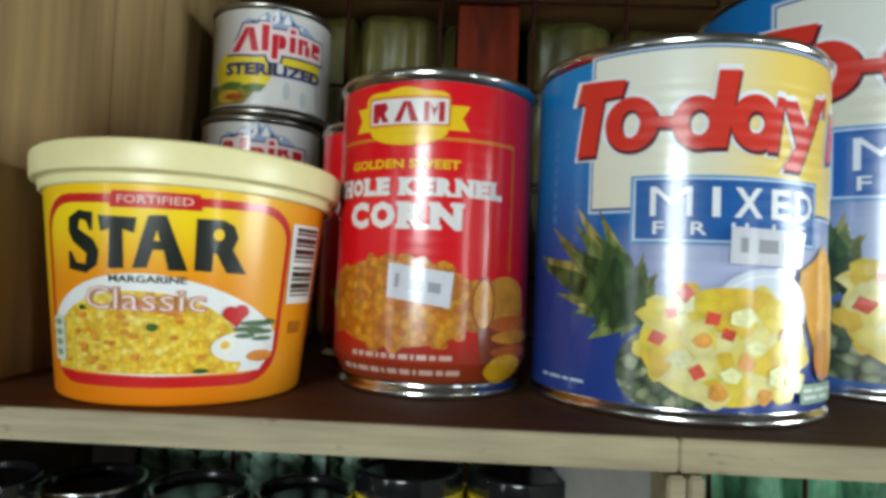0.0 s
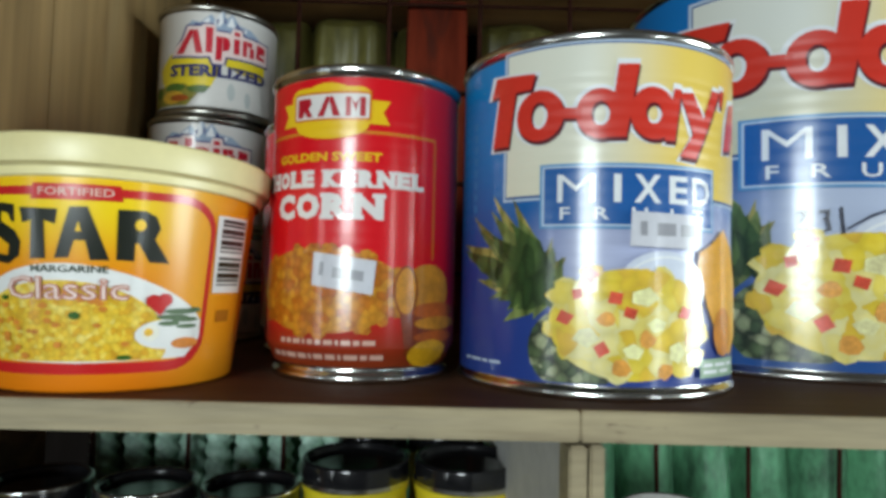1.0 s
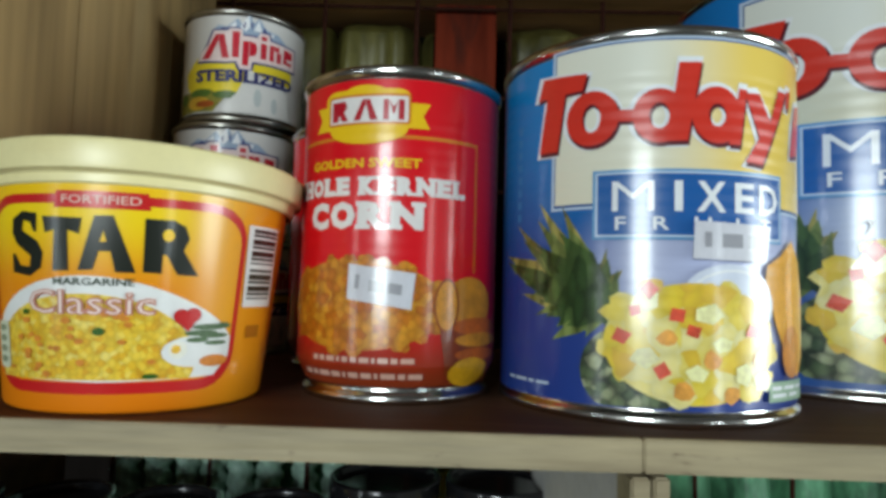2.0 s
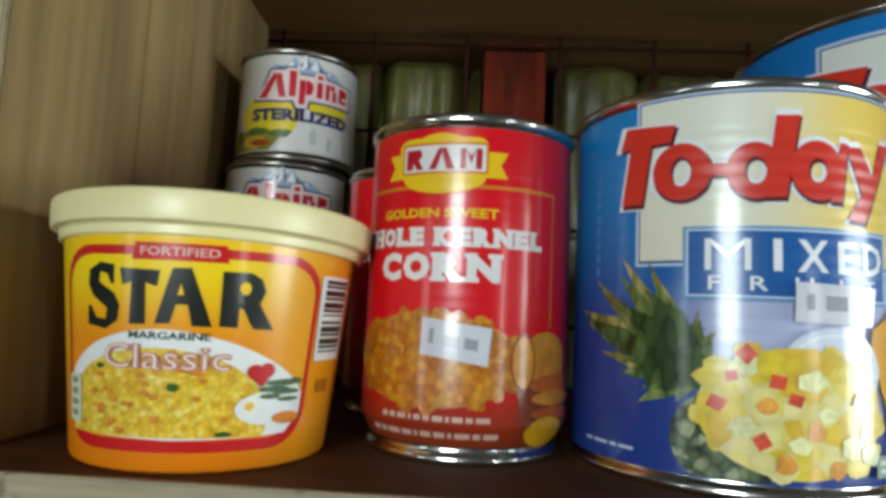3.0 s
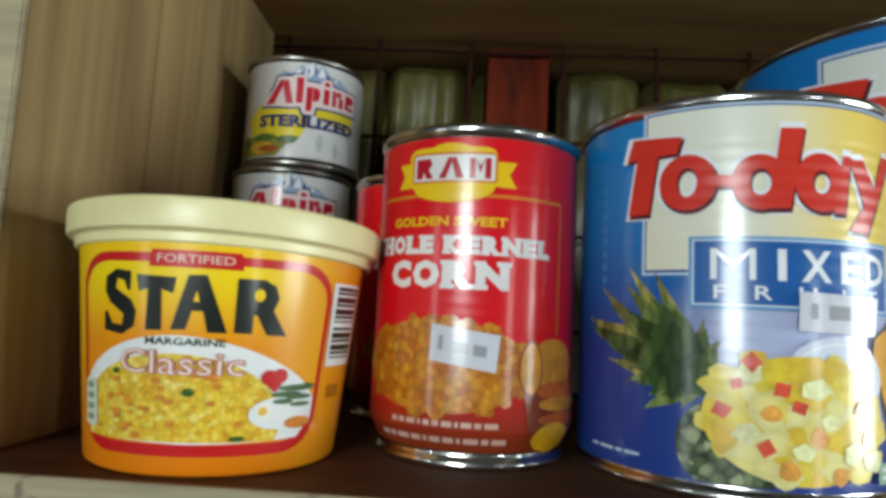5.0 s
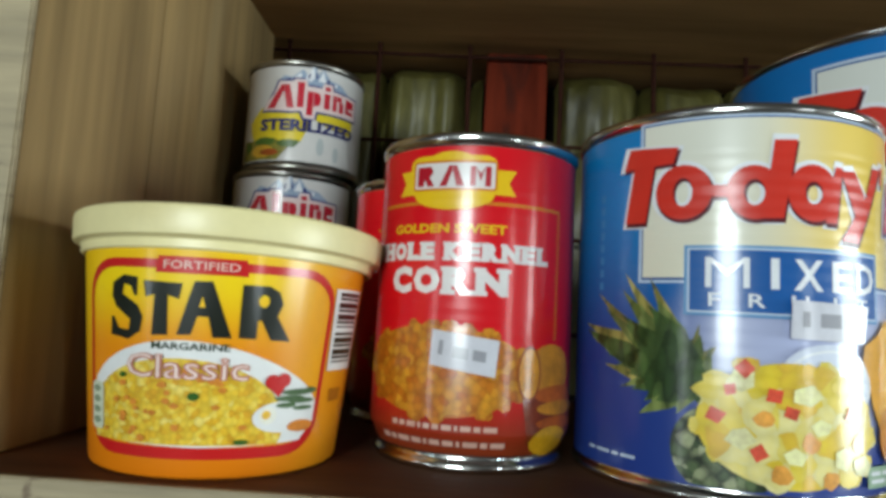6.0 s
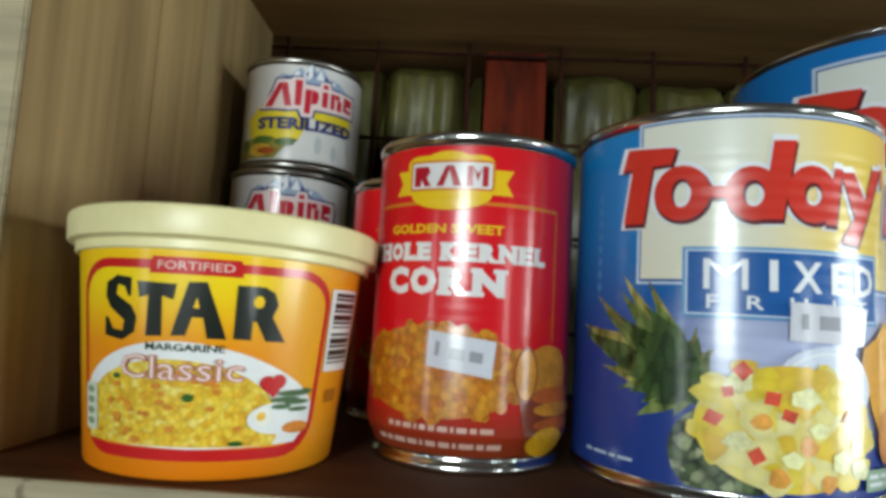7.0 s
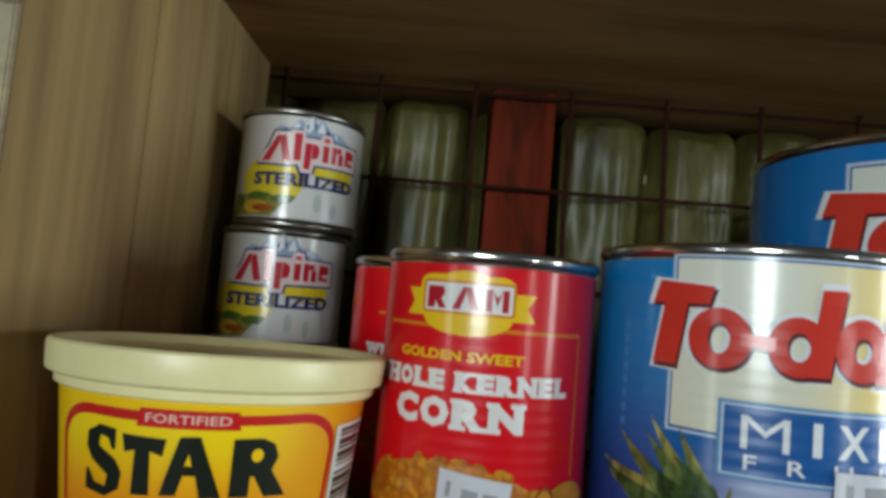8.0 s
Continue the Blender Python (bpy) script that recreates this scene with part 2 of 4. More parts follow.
def lathe_bm(profile, n=96):
    """Turn a profile of (radius, height), listed upwards on the outside, about the z axis."""
    bm = bmesh.new()
    rings = []
    for r, z in profile:
        if r < 1e-6:
            rings.append([bm.verts.new((0, 0, z))])
        else:
            rings.append([bm.verts.new((r * math.sin(2 * math.pi * i / n), -r * math.cos(2 * math.pi * i / n), z)) for i in range(n)])
    for a, b in zip(rings, rings[1:]):
        for i in range(n):
            j = (i + 1) % n
            if len(a) == 1:
                bm.faces.new((a[0], b[j], b[i]))
            elif len(b) == 1:
                bm.faces.new((a[i], a[j], b[0]))
            else:
                bm.faces.new((a[i], a[j], b[j], b[i]))
    return bm


def structure(name, bm, material, label, category, parent=None):
    ob = mesh_ob(name, bm, material, parent)
    return tagged(ob, label, category, kind="structure") if not parent else ob


# ---- printing on round things: flat shapes in (degrees round the can, millimetres up) ----
def rect(a0, z0, a1, z1):
    return [[(a0, z0), (a1, z0), (a1, z1), (a0, z1)]]


def quad(*pts):
    return [list(pts)]


def oval(a, z, ra, rz, n=28, tilt=0.0):
    ct, st = math.cos(radians(tilt)), math.sin(radians(tilt))
    return [[(a + ra * (math.cos(k * 2 * math.pi / n) * ct - math.sin(k * 2 * math.pi / n) * st), z + rz * (math.cos(k * 2 * math.pi / n) * st + math.sin(k * 2 * math.pi / n) * ct)) for k in range(n)]]


def rounded(a0, z0, a1, z1, ra, rz, n=6):
    pts = []
    for ca, cz, s in ((a1 - ra, z1 - rz, 0), (a0 + ra, z1 - rz, 1), (a0 + ra, z0 + rz, 2), (a1 - ra, z0 + rz, 3)):
        for k in range(n + 1):
            w = (s + k / n) * math.pi / 2
            pts.append((ca + ra * math.cos(w), cz + rz * math.sin(w)))
    return [pts]


def outline(shape, inner):
    """The ring between a closed shape and a smaller one with as many corners."""
    a, b = shape[0], inner[0]
    return [[a[i], a[(i + 1) % len(a)], b[(i + 1) % len(a)], b[i]] for i in range(len(a))]


def words(text, a0, z0, a1, z1, bold=0.0, slope=0.0):
    cu = bpy.data.curves.new("words", "FONT")
    cu.body, cu.offset, cu.resolution_u = text, bold, 2
    ob = new("words", cu)
    me = bpy.data.meshes.new_from_object(ob.evaluated_get(bpy.context.evaluated_depsgraph_get()))
    xs = [v.co.x for v in me.vertices]
    ys = [v.co.y for v in me.vertices]
    x0, x1, y0, y1 = min(xs), max(xs), min(ys), max(ys)
    at = [(a0 + (v.co.x - x0) / (x1 - x0) * (a1 - a0), z0 + (v.co.y - y0) / (y1 - y0) * (z1 - z0) + slope * (v.co.x - x0) / (x1 - x0)) for v in me.vertices]
    polys = [[at[i] for i in p.vertices] for p in me.polygons]
    bpy.data.objects.remove(ob)
    bpy.data.curves.remove(cu)
    bpy.data.meshes.remove(me)
    return polys


GLYPH = {"W": 1.45, "H": 1.15, "O": 1.05, "L": 0.92, "E": 0.95, "K": 1.12, "R": 1.08, "N": 1.15, "C": 1.0, " ": 0.42}
# slab serifs of a letter: from, to (fractions of its width), at the foot (0) or the head (1)
SERIF = {"W": ((-.04, .34, 1), (.36, .60, 1), (.68, 1.04, 1)), "H": ((-.04, .44, 0), (.56, 1.04, 0), (-.04, .44, 1), (.56, 1.04, 1)), "L": ((-.08, .5, 0), (-.08, .52, 1)),
         "E": ((-.08, .3, 0), (-.08, .3, 1)), "K": ((-.06, .42, 0), (.6, 1.06, 0), (-.06, .42, 1), (.56, 1.0, 1)), "R": ((-.06, .44, 0), (.62, 1.06, 0), (-.06, .3, 1)),
         "N": ((-.06, .36, 0), (-.06, .3, 1), (.62, 1.06, 1))}


def slab_words(text, a0, z0, a1, z1, bold):
    """Heavy letters and, apart, their slab serifs."""
    total = sum(GLYPH[c] for c in text) + 0.09 * (len(text) - 1)
    f, a, letters, slabs = (a1 - a0) / total, a0, [], []
    for c in text:
        w = GLYPH[c] * f
        if c != " ":
            letters += words(c, a, z0, a + w, z1, bold)
        for x0, x1, head in SERIF.get(c, ()):
            z = z1 - (z1 - z0) * 0.17 if head else z0
            slabs += rect(a + x0 * w, z, a + x1 * w, z + (z1 - z0) * 0.17)
        a += w + 0.09 * f
    return letters, slabs


def ring(a, z, ra, rz, ia, iz, tilt=0.0, n=28):
    return outline(oval(a, z, ra, rz, n, tilt), oval(a, z, ia, iz, n, tilt))


def bars(a0, a1, z, h, lengths, gap=1.2):
    """A line of writing too small to read: plain bars."""
    total = sum(lengths) + gap * (len(lengths) - 1)
    f, a, out = (a1 - a0) / total, a0, []
    for w in lengths:
        out += rect(a, z, a + w * f, z + h)
        a += (w + gap) * f
    return out


def printed(name, shapes, radius, layer, material, parent, label=""):
    """Lay flat shapes round a can whose radius at each height is radius(z)."""
    bm = bmesh.new()
    for p in shapes:
        try:
            bm.faces.new([bm.verts.new((a, z, 0)) for a, z in p])
        except ValueError:
            pass
    bmesh.ops.remove_doubles(bm, verts=bm.verts[:], dist=1e-4)
    bmesh.ops.triangulate(bm, faces=bm.faces[:])
    lo, hi = min(v.co.x for v in bm.verts), max(v.co.x for v in bm.verts)
    a = math.floor(lo / 5) * 5 + 5
    while a < hi:
        bmesh.ops.bisect_plane(bm, geom=bm.verts[:] + bm.edges[:] + bm.faces[:], plane_co=(a, 0, 0), plane_no=(1, 0, 0))
        a += 5
    if abs(radius(0.006) - radius(0.0129)) > 0.0012:
        for z in (7.5, 9, 10.5, 12.6, 13.2):
            bmesh.ops.bisect_plane(bm, geom=bm.verts[:] + bm.edges[:] + bm.faces[:], plane_co=(0, z, 0), plane_no=(0, 1, 0))
    for f in bm.faces:
        f.normal_update()
        if f.normal.z < 0:
            f.normal_flip()
    for v in bm.verts:
        z = v.co.y / 1000
        r = radius(z) + 0.00012 * layer
        w = radians(v.co.x)
        v.co = (r * math.sin(w), -r * math.cos(w), z)
    return part(name, bm, material, parent, label, True)


def scatter(rng, n, inside, size, turn=True, sides=4):
    """Small uneven pieces, strewn where inside(a, z) holds; size in (degrees, mm)."""
    out = []
    a0, a1, z0, z1 = inside[1]
    while len(out) < n:
        a, z = rng.uniform(a0, a1), rng.uniform(z0, z1)
        if not inside[0](a, z):
            continue
        w = rng.uniform(0, math.pi) if turn else 0
        s = rng.uniform(.7, 1.25)
        out.append([(a + size[0] * s * math.cos(w + k * 2 * math.pi / sides) * rng.uniform(.8, 1.2), z + size[1] * s * math.sin(w + k * 2 * math.pi / sides) * rng.uniform(.8, 1.2)) for k in range(sides)])
    return out


# ---- the shelf ----
BACK, WALL_X, FRONT, TOP, SEAM = 0.445, -0.152, 0.178, 0.246, 0.284
shelf = structure("shelf", box_bm(-0.62, FRONT + 0.003, -0.0086, 0.8, BACK - 0.016, 0, 0.0006), M["board"], "brown-stained wooden shelf board under the cans", "shelf")
for x0, x1 in ((-0.62, 0.06693), (0.06707, 0.8)):
    part("front_edge", box_bm(x0, FRONT, -0.0088, x1, FRONT + 0.0031, 0.0002, 0.0005), M["edge"], shelf, "pale worn wooden front edge")
shelf.matrix_world = Matrix.Translation((0, 0.181, 0)) @ pose(0, 0, 0, 0, 0, -1.5) @ Matrix.Translation((0, -FRONT, 0))
side = tagged(new("side_panel"), "pale varnished wooden side panel of two upright boards", "panel", kind="structure")
part("board", box_bm(-0.17, 0.202, 0.0, WALL_X, SEAM - .0003, TOP, 0.0005), M["plank"], side)
part("board", box_bm(-0.17, SEAM + .0003, 0.0, WALL_X - .0004, BACK, TOP, 0.0005), M["plank"], side)
part("front_edge", box_bm(-0.1704, 0.1990, 0.0, WALL_X + 0.0004, 0.2021, TOP, 0.0007), M["edge"], side, "pale worn front edge")
# carried back to the back board to keep light from falling in behind
upper = structure("shelf_above", box_bm(-0.62, FRONT, TOP, 0.8, 0.5195, TOP + 0.011, 0.0006), M["underside"], "brown wooden shelf board over the cans", "shelf")
divider = structure("divider_panel", box_bm(0.0645, FRONT + 0.014, -0.30, 0.0735, BACK, -0.0094, 0.0005), M["divider"], "whitewashed upright board under the shelf", "panel")
post = structure("shelf_post", box_bm(0.0635, FRONT + 0.0005, -0.30, 0.0688, FRONT + 0.0142, -0.0096, 0.0007), M["edge"], "pale wooden post strips under the shelf", "post")
part("post_strip", box_bm(0.0697, FRONT + 0.0012, -0.30, 0.0742, FRONT + 0.0142, -0.0096, 0.0007), M["edge"], post)
structure("shelf_below", box_bm(-0.62, FRONT, -0.31, 0.8, BACK, -0.30, 0.0006), M["board"], "dark wooden shelf board below", "shelf")
for ux in (-0.63, 0.81):
    structure("shelf_upright", box_bm(ux - .012, FRONT + .004, -1.35, ux + .012, 0.54, 0.45, 0.001), M["board"], "dark wooden upright carrying the shelf boards", "upright")
# added board: fills the dark area at the left below the shelf
structure("end_panel", box_bm(-0.255, 0.22, -0.30, -0.238, BACK, -0.0094, 0.0006), M["board"], "brown board added to fill the dark area under the shelf", "panel")

# added board whose near-black colour paints the unlit gap
structure("back_board", box_bm(-0.62, 0.520, -0.31, 0.8, 0.532, 0.42), M["dark"], "near-black board that paints the dark gap behind the sheets", "panel")

# ---- the back: wire mesh, red post, sheets ----
mesh_back = tagged(new("wire_mesh"), "rusty welded wire mesh across the back", "wire mesh", kind="structure")


def rod_bm(a, b, r, n=8, seed=0):
    """A slightly bent wire from a to b."""
    rng = random.Random(seed)
    a, b = Vector(a), Vector(b)
    steps, bm = 14, bmesh.new()
    d = (b - a).normalized()
    u = d.orthogonal().normalized()
    w = d.cross(u)
    rings, off = [], Vector((0, 0, 0))
    for i in range(steps + 1):
        off = off * 0.7 + (u * rng.uniform(-1, 1) + w * rng.uniform(-1, 1)) * 0.0006
        c = a.lerp(b, i / steps) + off
        rings.append([bm.verts.new(c + (u * math.cos(2 * math.pi * k / n) + w * math.sin(2 * math.pi * k / n)) * r) for k in range(n)])
    for p, q in zip(rings, rings[1:]):
        for k in range(n):
            bm.faces.new((p[k], p[(k + 1) % n], q[(k + 1) % n], q[k]))
    bmesh.ops.recalc_face_normals(bm, faces=bm.faces)
    return bm


for i in range(14):
    x = -0.34 + i * 0.066
    part("upright_wire", rod_bm((x, 0.4475, -0.30), (x, 0.4475, TOP - 0.0005), 0.0017, seed=i), M["wire"], mesh_back, "", True)
for i, z in enumerate((-0.225, -0.160, -0.028, 0.041, 0.107, 0.174, 0.238)):
    part("cross_wire", rod_bm((-0.45, 0.4505, z), (0.62, 0.4505, z + 0.003), 0.0014, seed=40 + i), M["wire"], mesh_back, "", True)
structure("red_post", box_bm(0.003, 0.456, -0.012, 0.047, 0.484, TOP - 0.0005, 0.0012), M["redwood"], "red-painted rough wooden post behind the mesh", "post")


def sheet_bm(x0, x1, z0, z1, depth, seed, pitch):
    """A hanging plastic sheet with uneven upright folds and a wavy top."""
    rng = random.Random(seed)
    bm = bmesh.new()
    nx, nz = int((x1 - x0) / 0.0022), 36
    ph = [rng.uniform(0, 6.28) for _ in range(6)]
    cols = []
    for i in range(nx + 1):
        x = x0 + (x1 - x0) * i / nx
        col = []
        for k in range(nz + 1):
            v = k / nz
            lean = x + 0.003 * math.sin(v * 2.4 + ph[0])
            w = ((lean + 0.142) / pitch) % 1.0
            f = max(0.0, 1 - abs(2 * w - 1) ** 3.2) ** 0.5
            g = math.sin(lean * 150 + ph[3] + 2 * v) * 0.10 + math.sin(lean * 330 + ph[4]) * 0.04
            top = z1 - 0.010 * (1 - f) ** 2 - 0.003 * math.sin(x * 40 + ph[5])
            n1 = noise.noise((x * 45, v * 7, seed)) * 0.004
            round_in = max(0.0, v - 0.93) / 0.07
            col.append(bm.verts.new((x, 0.500 - depth * (f + g) * (1 - 0.6 * round_in ** 2) + n1, z0 + (top - z0) * v)))
        cols.append(col)
    for p, q in zip(cols, cols[1:]):
        for k in range(nz):
            bm.faces.new((p[k], q[k], q[k + 1], p[k + 1]))
    return bm


for i, (x0, x1, s) in enumerate(((-0.20, 0.001, 3), (0.058, 0.62, 8))):
    tagged(part("plastic_sheet", sheet_bm(x0, x1, 0.0, 0.239, 0.034, s, 0.066), M["olive"], None, "", True), "folded green plastic sheet behind the wire mesh, its shade painted in as olive", "sheet", kind="structure")
for i, (x0, x1, s) in enumerate(((-0.215, 0.06, 5), (0.115, 0.62, 6))):
    tagged(part("green_netting", sheet_bm(x0, x1, -0.29, -0.030, 0.030 if i else 0.012, s, 0.045), M["teal"], None, "", True), "bright green folded plastic netting behind the wire mesh", "netting", kind="structure")


def strand_bm(x, y, z0, z1, r, pitch, phase):
    """A hanging plastic strip twisted into a ribbed cord."""
    bm = bmesh.new()
    rings, n = [], 14
    steps = int((z1 - z0) / 0.0012)
    for i in range(steps + 1):
        z = z0 + (z1 - z0) * i / steps
        tw = z / pitch * 2 * math.pi + phase
        end = max(0.02, min(1.0, (z1 - z) / 0.006)) ** 0.5
        rings.append([bm.verts.new((x + r * end * (0.84 + 0.15 * math.cos(3 * (2 * math.pi * k / n) + tw)) * math.cos(2 * math.pi * k / n) + 0.001 * math.sin(z * 60 + phase), y + r * end * (0.84 + 0.15 * math.cos(3 * (2 * math.pi * k / n) + tw)) * math.sin(2 * math.pi * k / n), z)) for k in range(n)])
    for p, q in zip(rings, rings[1:]):
        for k in range(n):
            bm.faces.new((p[k], p[(k + 1) % n], q[(k + 1) % n], q[k]))
    return bm


# cords get the paler green that carries painted back light
cords = tagged(new("plastic_cords"), "green twisted plastic cords behind the mesh, painted pale as if lit from behind", "cords", kind="structure")
cord_rng = random.Random(9)
for i in range(9):
    part("cord", strand_bm(-0.205 + i * 0.0205 + cord_rng.uniform(-.003, .003), 0.4625 + cord_rng.uniform(-.002, .002), -0.29, -0.022 - cord_rng.uniform(0, .006), cord_rng.uniform(.0085, .0105), cord_rng.uniform(.010, .013), cord_rng.uniform(0, 6)), M["mint"], cords, "", True)

# ---- cans ----
def can_body(root, r, h, neck=0.0, tin="tin"):
    """Tin body with rolled seams; neck: how far the foot draws in for stacking."""
    b = r - neck
    arc = lambda cr, cz, k, a0, a1: [(cr + k * math.cos(radians(a0 + (a1 - a0) * i / 7)), cz + 1.15 * k * math.sin(radians(a0 + (a1 - a0) * i / 7))) for i in range(8)]
    part("body", lathe_bm([(0, 0.0032), (b - .0034, 0.0032)] + arc(b - .0007, 0.0020, 0.0017, -150, 75) + [(b - .0006, 0.0046), (b - .0006, 0.0058), (r - .0005, 0.0058 + neck * 2.2), (r - .0005, h - .0046), (r - .0007, h - .0042)]), M[tin], root, "", True)
    part("rim", lathe_bm([(r - .0007, h - .0043)] + arc(r - .0007, h - .0020, 0.0017, -75, 150) + [(r - .0028, h - .0040)]), M[tin], root, "shiny rolled metal rim", True)
    part("lid", lathe_bm([(r - .0028, h - .0040), (r - .0065, h - .0040), (r - .0072, h - .0034), (r - .0105, h - .0034), (r - .0112, h - .0040), (0, h - .0040)]), M[tin], root, "ringed tin lid", True)


def sticker(root, pts, radius, layer, lines, name="price_sticker"):
    tag = printed(name, quad(*pts), radius, layer, ink("sticker_white", (0.58, 0.58, 0.63), None, 0.08, 0.5), root, "small white paper price sticker with worn grey printing")
    printed("print", lines, radius, layer + 1, ink("sticker_grey", (0.30, 0.30, 0.33)), tag)


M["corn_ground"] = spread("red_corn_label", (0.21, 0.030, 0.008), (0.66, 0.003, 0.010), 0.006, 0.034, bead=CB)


picture("corn_photo", 0.0029, ((0.1, (0.42, 0.10, 0.006)), (0.5, (0.54, 0.18, 0.010)), (0.85, (0.66, 0.29, 0.02))), 0.28, CB)


def corn_can(x, y, turn, label, tag=True):
    r, h, neck = 0.0368, 0.1125, 0.0032
    root = tagged(new("corn_can"), label, "can", "red corn cans")
    root.matrix_world = pose(x, y, 0, 0, 0, turn)
    can_body(root, r, h, neck)

    def rad(z):
        t = min(1, max(0, (z - 0.0058) / (neck * 2.2)))
        return r - neck * (1 - t) - 0.00012 * (1 - t)
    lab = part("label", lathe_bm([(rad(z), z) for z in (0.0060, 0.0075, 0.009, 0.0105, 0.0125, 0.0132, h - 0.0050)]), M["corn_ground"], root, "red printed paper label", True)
    gold, yel = ink("gold_ink", (0.62, 0.20, 0.012), CB), ink("yellow_ink", (0.80, 0.50, 0.01), CB)
    white, red = ink("white_ink", (0.74, 0.70, 0.68), CB), ink("crimson_ink", (0.42, 0.008, 0.02), CB)
    printed("gold_frame", rect(-66, 87.5, 48.5, 88.6) + rect(47.4, 44, 48.6, 87.5), rad, 1, gold, lab)
    for rib in (quad((-49, 91), (-36, 91), (-36, 99.5), (-49, 99.5), (-45, 95.2)), quad((5, 91), (18, 91), (14, 95.2), (18, 99.5), (5, 99.5))):
        printed("ribbon", rib, rad, 2, yel, lab)
    printed("emblem", rounded(-41, 90.2, 7.6, 104.2, 7, 3), rad, 3, yel, lab, "yellow scalloped emblem")
    printed("emblem_crest", oval(-16.5, 99.2, 17, 6.4, 30), rad, 3.3, yel, lab)
    printed("emblem_foot", oval(-15.5, 90.8, 22, 5.2, 30), rad, 3.6, yel, lab)
    printed("emblem_border", outline(rounded(-38.6, 92.1, 7.6, 102.4, 2, 1.2), rounded(-37.4, 92.9, 6.4, 101.6, 1, .6)), rad, 5, gold, lab)
    printed("emblem_panel", rounded(-37.6, 92.7, 6.6, 101.8, 1, .6), rad, 4, white, lab)
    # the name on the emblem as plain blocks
    printed("emblem_mark", quad((-36, 93.6), (-32, 93.6), (-31.4, 96), (-29.6, 93.6), (-25.6, 93.6), (-28.4, 96.6), (-26.4, 98.4), (-27.6, 100.4), (-36, 100.4)) + quad((-22.6, 93.6), (-18.8, 93.6), (-15.8, 99), (-15.8, 100.6), (-17.6, 100.6)) + quad((-15.6, 99), (-13.4, 93.6), (-9.2, 93.6), (-13.6, 100.6), (-15.6, 100.6)) + rect(-6.4, 93.6, -3.6, 100.4) + rect(1.4, 93.6, 4.4, 100.4) + quad((-3.4, 100.2), (-1.0, 95.2), (1.2, 100.2), (-1.0, 97.8)), rad, 5, red, lab)
    for text, box, bold, layer, colour in (("WHOLE KERNEL", (-75, 68.6, 39.6, 74.8), 0.075, 2, white), ("CORN", (-51.5, 57.4, 15.8, 66.6), 0.065, 2, white)):
        letters, slabs = slab_words(text, *box, bold)
        printed("lettering", letters, rad, layer, colour, lab)
        printed("slab_edging", slabs, rad, layer + .5, colour, lab)
    printed("lettering", words("GOLDEN SWEET", -51.5, 77.8, 14, 81.0, 0.035), rad, 2, yel, lab)
    rng = random.Random(5)
    printed("corn_picture", oval(-20, 32.5, 50, 14.8, 44, -2), rad, 2, M["corn_photo"], lab, "printed heap of orange corn kernels")
    rough_edge = [p for p in scatter(rng, 70, (lambda a, z: .88 < ((a + 20) / 50) ** 2 + ((z - 32.5) / 14.8) ** 2 < 1.08, (-72, 32, 16, 49)), (3.2, 1.8), sides=7)]
    tagged(printed("kernel_print", rough_edge, rad, 3, M["corn_photo"], lab), kind="stuff")
    printed("cob_shade", quad((26, 26), (34, 30), (70, 16), (70, 7), (44, 6.4), (30, 10)), rad, 3.2, ink("cob_brown", (0.20, 0.035, 0.008), CB, .4), lab)
    cob_kinds = (ink("cob_yellow", (0.58, 0.235, 0.014), CB, 0.35, scale=220), ink("cob_orange", (0.46, 0.10, 0.008), CB, 0.35), ink("cob_pale", (0.66, 0.34, 0.012), CB, 0.3))
    for i, (ca, cz, ra, rz, tilt, k) in enumerate(((45, 33.5, 18, 9.2, -14, 0), (52, 26, 19, 3.0, -16, 1), (54, 21.5, 19, 2.4, -17, 0), (52, 16.6, 17, 2.2, -15, 1), (47, 10.6, 15, 5.0, -3, 2))):
        printed("cob", oval(ca, cz, ra, rz, 28, tilt), rad, 4 + i * .5, cob_kinds[k], lab, "printed corn cob in its husk")
    printed("cob_end", oval(29.5, 33, 6.6, 8.4, 26, 8), rad, 6.6, M["cob_yellow"], lab)
    printed("cob_edge", ring(29.5, 33, 7.2, 9.0, 6.2, 8.1, 8), rad, 6.9, ink("cob_line", (0.26, 0.05, 0.008), CB), lab)
    foot = ink("pale_small_print", (0.56, 0.34, 0.27), CB)
    printed("small_print", bars(-44, 13, 14.0, 1.7, (2, 2, 3, 1, 2, 2, 3, 1, 3, 2, 4), .8) + bars(-54, 18, 8.8, 1.8, (3, 2, 4, 3, 1, 3, 3, 1, 4, 2, 4), .8), rad, 4, foot, lab)
    if tag:
        sticker(root, [(-22.5, 34.5), (10.6, 31.4), (12.4, 43.2), (-21.8, 46.0)], rad, 7,
                quad((-18.5, 38.0), (-16.2, 37.8), (-15.6, 42.4), (-17.8, 42.6)) + quad((-11, 37.2), (-3.5, 36.6), (-3.1, 40.2), (-10.5, 40.8)) + quad((-1, 36.6), (5.5, 36.0), (5.9, 39.4), (-.6, 40.0)))
    return root


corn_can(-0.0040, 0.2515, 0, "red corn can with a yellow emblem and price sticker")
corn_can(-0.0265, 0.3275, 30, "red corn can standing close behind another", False)

